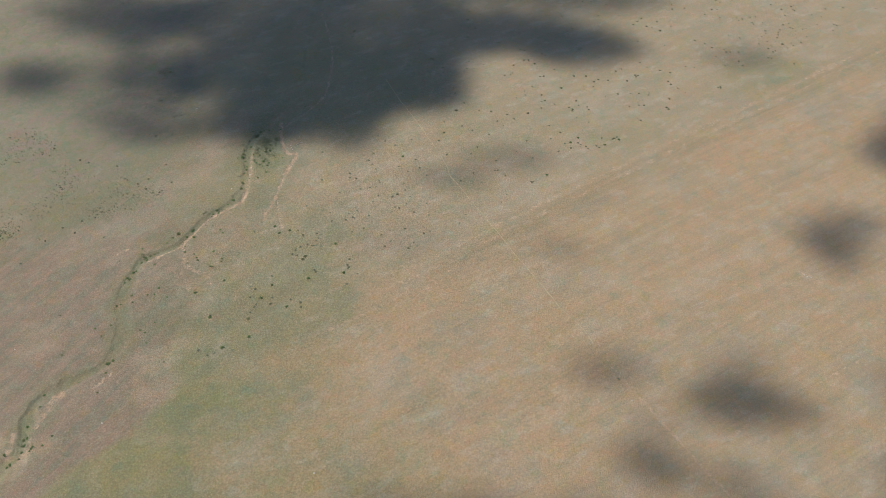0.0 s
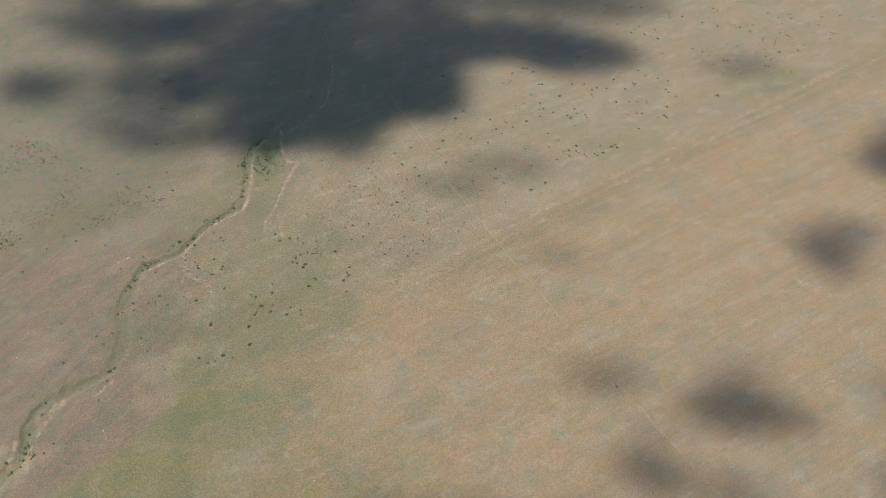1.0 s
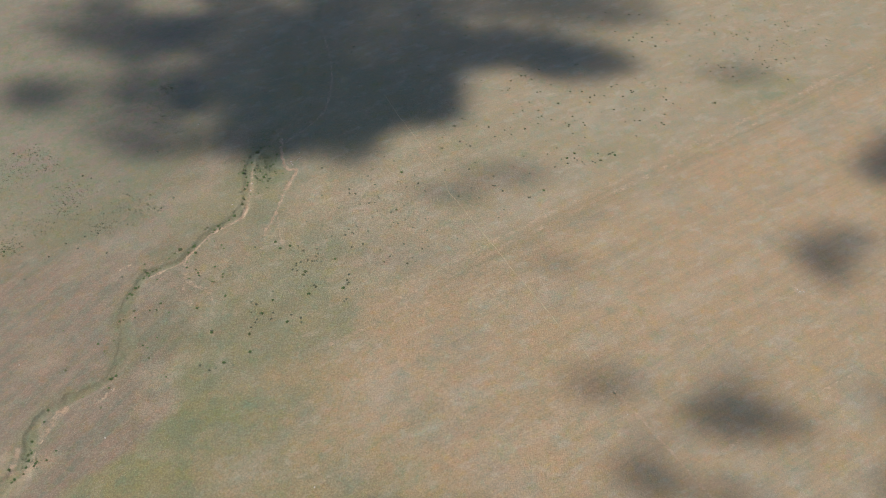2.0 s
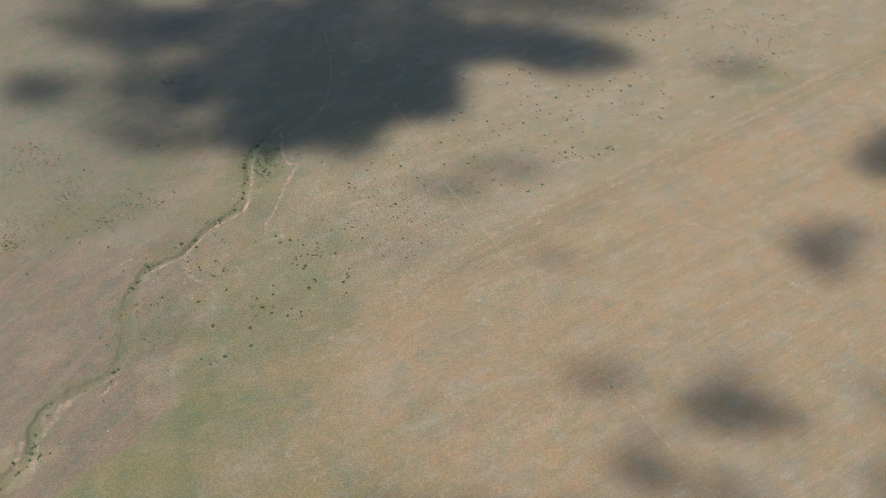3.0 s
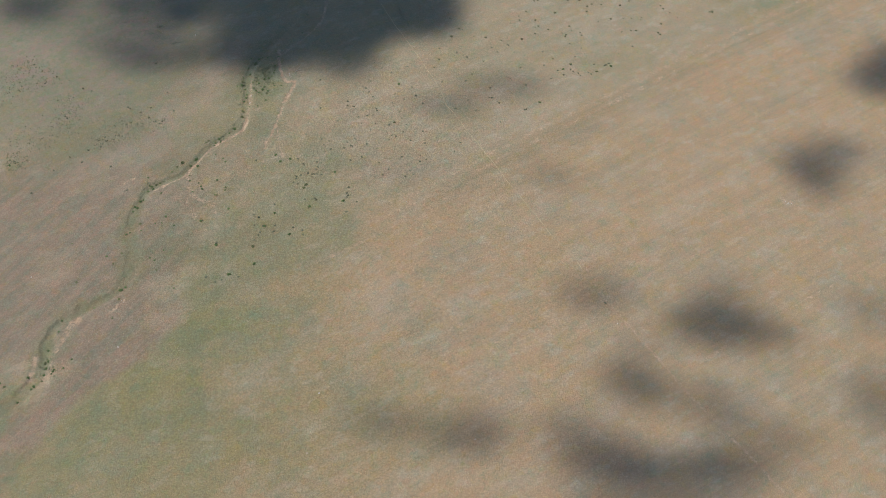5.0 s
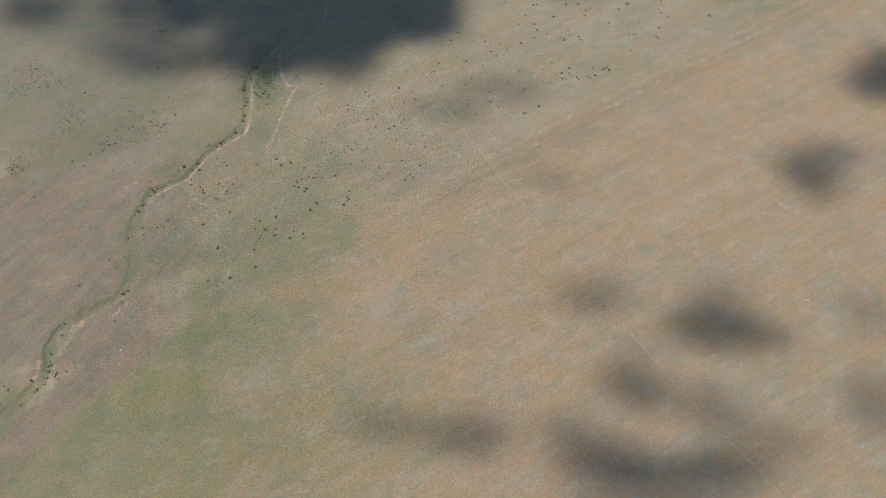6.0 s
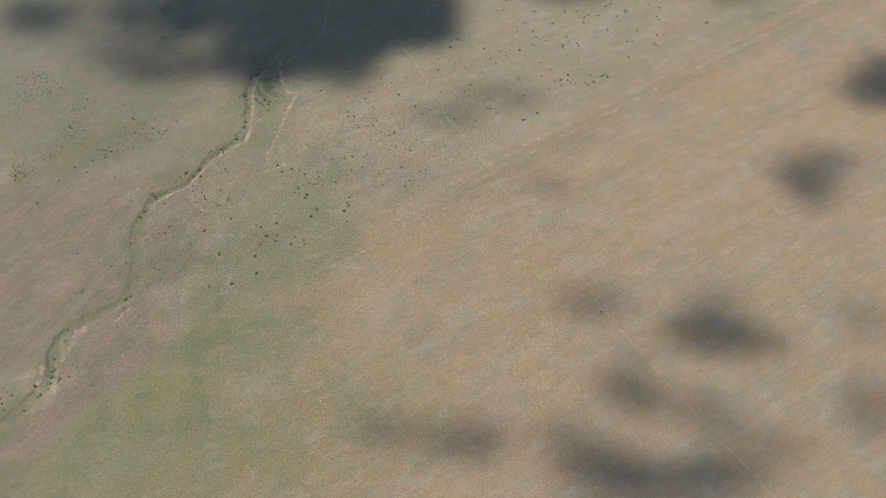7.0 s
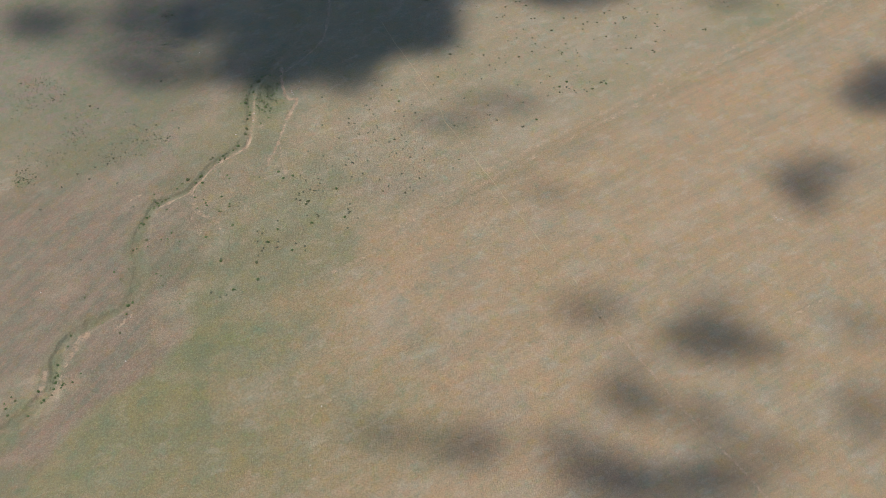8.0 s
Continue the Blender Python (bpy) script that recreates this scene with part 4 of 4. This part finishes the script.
SHRUBS["west_a"] = [
    (-162, 260.3, 0.48), (-156.7, 262.8, 0.34), (-101.5, 261.9, 0.48), (-101, 245.9, 0.48), (-129.4, 247.2, 0.48), (-105.8, 238.6, 0.48),
    (-103, 231.9, 0.48), (-104.7, 231.3, 0.34), (-136.2, 234.3, 0.48), (-147.5, 251.1, 0.48), (-111, 224, 0.48), (-118.8, 222.4, 0.48),
    (-124.7, 218.2, 0.48), (-115.3, 210.6, 0.48), (-131.7, 216.9, 0.34), (-150.8, 211.3, 0.64), (-107.6, 200, 0.48), (-113.9, 299.6, 0.48),
    (-110.7, 299.6, 0.48), (-113.1, 297.8, 0.48), (-108.9, 284.3, 0.34), (-110.4, 281.6, 0.48), (-115.1, 277.3, 0.34), (-98.2, 276.3, 0.48),
    (-163.4, 306, 0.48), (-126.5, 345.8, 0.48), (-101.7, 272.7, 0.48), (-95.9, 271.7, 0.34),
]
SHRUBS["west_b"] = [
    (-154, 260.9, 0.48), (-132.8, 248.4, 0.64), (-92.1, 258.4, 0.48), (-104, 245.3, 0.34), (-113.3, 238.1, 0.48), (-109.2, 236.1, 0.48),
    (-101.2, 230.7, 0.48), (-97.1, 236.9, 0.48), (-135.4, 233.4, 0.48), (-148.6, 252.9, 0.34), (-112, 225.9, 0.34), (-120.1, 221, 0.48),
    (-115.1, 225.3, 0.48), (-130.4, 215, 0.48), (-134.9, 209.1, 0.48), (-149.4, 213.1, 0.48), (-110.7, 197.1, 0.34), (-112.5, 298.5, 0.48),
    (-109.1, 298.5, 0.64), (-108, 293.9, 0.34), (-108.9, 281.6, 0.48), (-114.4, 279.3, 0.48), (-126.8, 285.8, 0.34), (-95.2, 269.1, 0.34),
    (-138.3, 345.5, 0.48), (-125.2, 345.4, 0.48), (-100.1, 272.4, 0.48),
]
SHRUBS["west_c"] = [
    (-152.8, 259.7, 0.48), (-107.6, 261.3, 0.64), (-87, 265.3, 0.48), (-118.5, 245.1, 0.48), (-114.2, 238.7, 0.48), (-105.7, 233.8, 0.64),
    (-100.6, 231.9, 0.48), (-100.4, 235.2, 0.34), (-143.8, 254.4, 0.48), (-116.4, 223.2, 0.48), (-119.9, 224.3, 0.48), (-120.4, 219.7, 0.48),
    (-125.7, 212.7, 0.48), (-132.9, 218.5, 0.34), (-137, 209.9, 0.34), (-144.9, 217.7, 0.34), (-140.2, 199, 0.48), (-111.3, 297.8, 0.48),
    (-111.9, 300, 0.48), (-112, 287.4, 0.48), (-109.5, 281.3, 0.48), (-111.4, 277.7, 0.48), (-123.8, 284.1, 0.48), (-94.6, 276.9, 0.48),
    (-136.3, 345.5, 0.48), (-95.4, 346.1, 0.48), (-102.8, 271.7, 0.48),
]
SHRUBS["shaded"] = [
    (-36.9, 325.3, 0.64), (-37.4, 321.8, 0.48), (-9.7, 347.7, 0.64), (1.9, 348.9, 0.48), (-0.1, 340.6, 0.48), (3.8, 338.9, 0.48),
    (-0.6, 324.3, 0.48), (-9.3, 312.2, 0.48), (-4.8, 306.6, 0.48), (-3.9, 306.2, 0.48), (0.3, 300.8, 0.48), (-15.3, 290.3, 0.48),
    (-27.5, 287, 0.48), (-14.3, 286.9, 0.48), (-51.8, 287.8, 0.64), (-47.7, 307.2, 0.48),
]
SHRUBS["tuft_field"] = [
    (-72.1, 203.8, 0.3), (-71, 202.8, 0.3), (-70.2, 201.3, 0.3), (-69.5, 200.3, 0.3), (-69, 202.3, 0.3), (-68.2, 203.3, 0.3),
    (-70.5, 199.6, 0.3), (-69.7, 198.9, 0.3), (-72.8, 202.1, 0.3), (-68, 200.8, 0.3), (-73.3, 200.4, 0.3),
]


def shrub_meshes(seed, rise):
    """A low dome of small leaf sprays on forked stems, radius about 1."""
    rng = random.Random(seed)
    bm = bmesh.new()
    lobes = [(rng.uniform(-0.45, 0.45), rng.uniform(-0.45, 0.45), rng.uniform(0.25, 0.5) * rise, rng.uniform(0.4, 0.62)) for _ in range(7)]
    for _ in range(240):
        cx, cy, cz, r = rng.choice(lobes)
        way = Vector((rng.gauss(0, 1), rng.gauss(0, 1), abs(rng.gauss(0.3, 0.7)))).normalized()
        c = Vector((cx, cy, cz)) + way * r * rng.uniform(0.9, 1.05)
        c.z = max(c.z * (0.8 if rise < 1 else 1.0), 0.05)
        size = rng.uniform(0.09, 0.19)
        turn = Euler([rng.uniform(-0.4, 0.4), rng.uniform(-0.4, 0.4), rng.uniform(0, 6.3)]).to_matrix()
        corner = [bm.verts.new(c + turn @ Vector(q) * size) for q in ((-1, 0, 0), (0, -0.55, 0.2), (1.1, 0, -0.1), (0, 0.55, 0.2))]
        bm.faces.new(corner[:3])
        bm.faces.new((corner[0], corner[2], corner[3]))
    foliage = bpy.data.meshes.new("foliage")
    bm.to_mesh(foliage)
    bm.free()
    bm = bmesh.new()
    for cx, cy, cz, r in lobes:
        foot, tip = Vector((cx * 0.15, cy * 0.15, -0.1)), Vector((cx, cy, cz))
        ring = [[bm.verts.new(p + Vector((math.cos(a), math.sin(a), 0)) * w) for a in (0, 2.1, 4.2)] for p, w in ((foot, 0.05), (foot.lerp(tip, 0.55) + Vector((0.03, 0, 0.02)), 0.035), (tip, 0.012))]
        for low, high in zip(ring, ring[1:]):
            for k in range(3):
                bm.faces.new((low[k], low[(k + 1) % 3], high[(k + 1) % 3], high[k]))
    stems = bpy.data.meshes.new("stems")
    bm.to_mesh(stems)
    bm.free()
    stems.materials.append(bark)
    foliage.materials.append(leaves[seed // 4])
    return stems, foliage


kinds = [shrub_meshes(k, 0.85 + 0.07 * (k % 4)) for k in range(8)]
WHERE = {"gully": "in the stream gully", "west": "on the pink western turf", "north": "on the open northern steppe", "middle": "on dry tan turf",
         "trail": "on tan turf beside the cattle trail", "south": "on the greener turf", "shaded": "under the cloud's shade", "tuft": "in a bare stony patch"}
rng = random.Random(11)
small, distant = [], []
for stretch, spots in SHRUBS.items():
    ground_kind = WHERE[stretch.split("_")[0]]
    for x, y, r in spots:
        if stretch.startswith(("north", "shaded")):
            distant.append((x, y, r * rng.uniform(0.6, 0.82)))
            continue
        if r < 0.4:
            small.append((x, y, r * 0.72))
            continue
        shrub = new("shrub")
        r *= rng.uniform(0.68, 0.9) * (1.25 if r > 0.7 and "gully" in stretch else 1.12 if stretch.startswith("gully_north") else 1.02)
        shrub.location = (x, y, height(x, y) - 0.02)
        shrub.rotation_euler = (0, 0, rng.uniform(0, 6.28))
        shrub.scale = (r * rng.uniform(0.9, 1.15), r * rng.uniform(0.9, 1.15), r * rng.uniform(0.36, 0.55))
        stems, foliage = rng.choice(kinds[4:] if "gully" in stretch or r > 0.5 else kinds[:4])
        for name, mesh in (("stems", stems), ("foliage", foliage)):
            new(name, mesh).parent = shrub
        size = "broad" if r > 0.48 else "low"
        tagged(shrub, f"{size} dark green rounded shrub {ground_kind}", "shrub", "steppe shrubs")

# ---- seedling shrubs and grass, past counting ----


def joined_leaves(name, spots, sprays, material, label, rise=0.45):
    """Many tiny cushions of leaf sprays as one mesh."""
    spots = np.array(spots)
    gen = np.random.default_rng(5)
    base = lie(spots[:, 0], spots[:, 1])[0]
    n = len(spots) * sprays
    who = np.repeat(np.arange(len(spots)), sprays)
    way = gen.normal(size=(n, 3))
    way /= np.linalg.norm(way, axis=1, keepdims=True)
    way[:, 2] = np.abs(way[:, 2]) * rise
    r = spots[who, 2][:, None]
    mid = np.stack([spots[who, 0], spots[who, 1], base[who]], 1) + way * r * gen.uniform(0.75, 1.0, (n, 1))
    a = gen.normal(size=(n, 3)) * (1, 1, 0.3)
    b = gen.normal(size=(n, 3)) * (1, 1, 0.3)
    size = 0.2 * r + 0.02
    points = np.stack([mid - a * size, mid - b * size * 0.6, mid + a * size, mid + b * size * 0.6], 1).reshape(-1, 3)
    faces = np.arange(n * 4).reshape(n, 4)
    mesh = bpy.data.meshes.new(name)
    fill_mesh(mesh, points, faces)
    mesh.materials.append(material)
    return tagged(new(name, mesh), label, "shrubs", kind="stuff")


# speckled fields of seedlings: x, y, half width, half depth, count
FIELDS = [
    (-153.9, 260.6, 8.5, 4.6, 40), (-157.2, 250, 7.3, 7.4, 50), (-146.5, 252.9, 5.3, 3.6, 25), (-136, 232.6, 6.1, 6.9, 45),
    (-134.1, 241.1, 8.2, 5.7, 30), (-145.4, 223, 8, 5.3, 35), (-111.1, 229.7, 10.1, 6.8, 70), (-103.4, 231.9, 5.1, 2.8, 20),
    (-119.5, 222.9, 5, 3.2, 30), (-148.2, 212.5, 3.9, 3.8, 25), (-70.8, 201.6, 3.4, 3.4, 45), (-84.4, 192.5, 3.4, 4.2, 20),
    (-111.6, 298.5, 3.7, 3.5, 30), (-117.9, 288.1, 9, 6.8, 20), (-66.3, 251, 3.8, 7.7, 40), (-73.5, 249.6, 2.5, 8.8, 25),
    (-26.5, 229.3, 26.2, 18.6, 80), (-46.7, 208.2, 17.4, 12.4, 50),
]
FIELDS += [
    (27, 251.5, 4.6, 3.6, 25), (140.4, 323.1, 14.3, 16.9, 40), (63, 312.2, 30.4, 28.4, 80), (71.1, 283.7, 24.5, 13.2, 40),
    (-92.5, 176.4, 5.4, 4.4, 25), (-91.8, 168.8, 4.4, 3.8, 30), (-117.6, 131.2, 4.1, 2.2, 20), (-149.6, 213.8, 3.9, 3.9, 20),
    (-77, 204.6, 4.8, 4.5, 20), (166.1, 304.3, 20.8, 30.9, 14), (12.5, 258.2, 17, 15, 30),
]
for cx, cy, rx, ry, count in FIELDS:
    for _ in range(count * (3 if cx < -100 else 1)):
        low = 0.09 + 0.26 * rng.random() ** 2.2 if cx < -100 else rng.uniform(0.1, 0.22)
        loose = 0.6 if cx < -100 else 0.75
        small.append((cx + rx * loose * rng.gauss(0, 1), cy + ry * loose * rng.gauss(0, 1), low))
# thickets along the gully: x, y, half width, half depth, count
THICKETS = [
    (-73.1, 253.2, 1.7, 10.1, 50), (-69.5, 261.1, 3, 3.1, 24), (-66.1, 252.5, 3.4, 7.7, 300), (-79.8, 222.7, 2.8, 2.1, 12),
    (-98.4, 202.5, 2.7, 2, 12), (-103.5, 192.5, 1.5, 1.9, 5), (-120.2, 133.4, 1.3, 2.5, 8), (-62, 258.6, 1.1, 4.9, 10),
    (-73.7, 229, 2, 2.7, 8),
]
thicket = []
for cx, cy, rx, ry, count in THICKETS:
    for _ in range(count // 6 + 1):
        a, d = rng.uniform(0, 6.28), math.sqrt(rng.random())
        x, y = cx + rx * d * math.cos(a), cy + ry * d * math.sin(a)
        for _ in range(6):
            thicket.append((x + rng.gauss(0, 0.55), y + rng.gauss(0, 0.75), rng.uniform(0.08, 0.34)))
joined_leaves("gully_thicket", thicket, 24, leaves[2], "dense green thicket of low shrubs along the gully")
joined_leaves("distant_shrubs", distant, 150, leaves[2], "low grey-green shrubs dotted over the far steppe")
joined_leaves("seedling_shrubs", small, 26, leaves[3], "tiny grey-green seedling shrubs scattered over steppe", 0.2)


def grass(count):
    """Low tufts of bleached grass over all of the turf in view."""
    gen = np.random.default_rng(3)
    x, y = gen.uniform(-215, 215, count), gen.uniform(82, 385, count)
    keep = (np.abs(x) < 75 + 0.385 * y) & (lattice(x, y, 9, 21) + lattice(x, y, 2.5, 22) + gen.uniform(-0.9, 0.9, count) > -0.25)
    x, y = x[keep], y[keep]
    z, bare, green, pink, plough, warm, coarse, sage = lie(x, y)
    keep = (bare < 0.25) & (reach_of(gully_line, x, y, 6.0)[0] > 2.2) & (reach_of(rounded(PATH_NORTH), x, y, 2.0)[0] > 0.55)
    x, y, z, green, pink, plough, warm, coarse, sage = (values[keep] for values in (x, y, z, green, pink, plough, warm, coarse, sage))
    n = len(x)
    wide, turn = gen.uniform(0.1, 0.38, n) * (0.4 + 0.6 * coarse), gen.uniform(0, 6.28, n)
    tall = wide * gen.uniform(0.2, 0.55, n) * coarse
    ring = np.stack([turn + k * 2.094 for k in range(3)], 1)
    low = np.stack([x[:, None] + wide[:, None] * np.cos(ring), y[:, None] + wide[:, None] * np.sin(ring), np.repeat(z[:, None] - 0.02, 3, 1)], 2)
    tip = np.stack([x + gen.uniform(-0.25, 0.25, n) * wide, y + gen.uniform(-0.25, 0.25, n) * wide, z + tall], 1)[:, None]
    points = np.concatenate([low, tip], 1).reshape(-1, 3)
    i = np.arange(n)[:, None] * 4
    faces = np.concatenate([i + (0, 1, 3), i + (1, 2, 3), i + (2, 0, 3)], 0)
    mesh = bpy.data.meshes.new("grass")
    fill_mesh(mesh, points, faces)
    for name, values in (("green", green), ("pink", pink), ("plough", plough), ("warm", warm), ("sage", sage)):
        mesh.attributes.new(name, "FLOAT", "POINT").data.foreach_set("value", np.repeat(values, 4).astype(np.float32))
    mesh.materials.append(straw)
    return tagged(new("grass", mesh), "bleached tan and sage tufts of dry steppe grass", "grass", kind="stuff")


grass(720000)

# ---- pale stones by the trail ----
# x, y, size
STONES = [
    (-56, 254.6, 0.3), (-55.5, 253.7, 0.3), (-56.3, 255.5, 0.28), (-75.2, 233.4, 0.3),
    (-94.7, 276.6, 0.3), (-69.6, 240.8, 0.35), (-69.5, 244.2, 0.3), (-132, 164.7, 0.25),
    (-99.3, 139, 0.25), (-53.6, 260.4, 0.25), (10.1, 107.8, 0.22), (-38.4, 104, 0.22),
    (118.5, 193.5, 0.22), (119.5, 192.8, 0.2), (120.5, 192.5, 0.24), (119, 192.6, 0.16), (-100.6, 155.1, 0.2), (-101.2, 155.6, 0.16),
    (-36.2, 122.9, 0.3), (-99.1, 138.8, 0.2), (55.7, 146, 0.22), (-11.1, 194.5, 0.2),
]


def boulder(size, seed):
    bm = bmesh.new()
    bmesh.ops.create_icosphere(bm, subdivisions=2, radius=1.0)
    for v in bm.verts:
        v.co *= 1 + 0.3 * noise.noise(v.co * 1.3 + Vector((seed * 5.7, 0, 0)))
        v.co = Vector((v.co.x * size, v.co.y * size * 0.75, v.co.z * size * 0.5))
    mesh = bpy.data.meshes.new("boulder")
    bm.to_mesh(mesh)
    bm.free()
    mesh.materials.append(stone)
    return new("boulder", mesh)


for number, (x, y, size) in enumerate(STONES):
    ob = boulder(size, number)
    ob.location = (x, y, height(x, y) + size * 0.12)
    ob.rotation_euler = (0, 0, number * 1.3)
    tagged(ob, "pale weathered limestone boulder sunk in bare turf", "boulder", "pale boulders")

# ---- a bleached dead branch by the ford ----


def dead_branch():
    """A fallen, forked branch stripped of its bark."""
    m = Nodes("weathered_driftwood")
    colour = m.mix(m.noise(m.place(), 9.0, 4), (0.4, 0.36, 0.3), (0.6, 0.56, 0.49))
    wood = m.finish(colour, 0.8, m.relief(m.noise(m.place(), 30.0, 3), 0.5, 0.02), 0.2)
    thing = new("fallen_branch")
    thing.location = (-53.3, 256.9, height(-53.3, 256.9))
    thing.rotation_euler = (0, 0, radians(38))
    limbs = [("limb", [(-1.3, 0, 0.08), (-0.4, 0.12, 0.13), (0.5, -0.05, 0.17), (1.4, 0.1, 0.28)], 0.11),
             ("twig", [(-0.4, 0.12, 0.13), (0.2, 0.5, 0.26), (0.7, 0.95, 0.2)], 0.06),
             ("twig", [(0.5, -0.05, 0.17), (0.9, -0.45, 0.28), (1.2, -0.9, 0.14)], 0.055),
             ("twig", [(-0.9, 0.05, 0.1), (-1.1, -0.4, 0.22), (-1.2, -0.7, 0.09)], 0.045)]
    for name, run, thick in limbs:
        path = rounded(run)
        bm = bmesh.new()
        rings = []
        for k, p in enumerate(path):
            ahead = Vector(path[min(k + 1, len(path) - 1)] - path[max(k - 1, 0)]).normalized()
            side = ahead.cross(Vector((0, 0, 1))).normalized()
            up = side.cross(ahead)
            r = thick * (1 - 0.7 * k / (len(path) - 1))
            rings.append([bm.verts.new(Vector(p) + (side * math.cos(a) + up * math.sin(a)) * r) for a in (0, 1.05, 2.1, 3.14, 4.19, 5.24)])
        for low, high in zip(rings, rings[1:]):
            for k in range(6):
                bm.faces.new((low[k], low[(k + 1) % 6], high[(k + 1) % 6], high[k]))
        bm.faces.new(rings[0][::-1])
        bm.faces.new(rings[-1])
        mesh = bpy.data.meshes.new(name)
        bm.to_mesh(mesh)
        bm.free()
        mesh.materials.append(wood)
        new(name, mesh).parent = thing
    return tagged(thing, "bleached grey fallen branch lying beside the ford trail", "branch")


dead_branch()
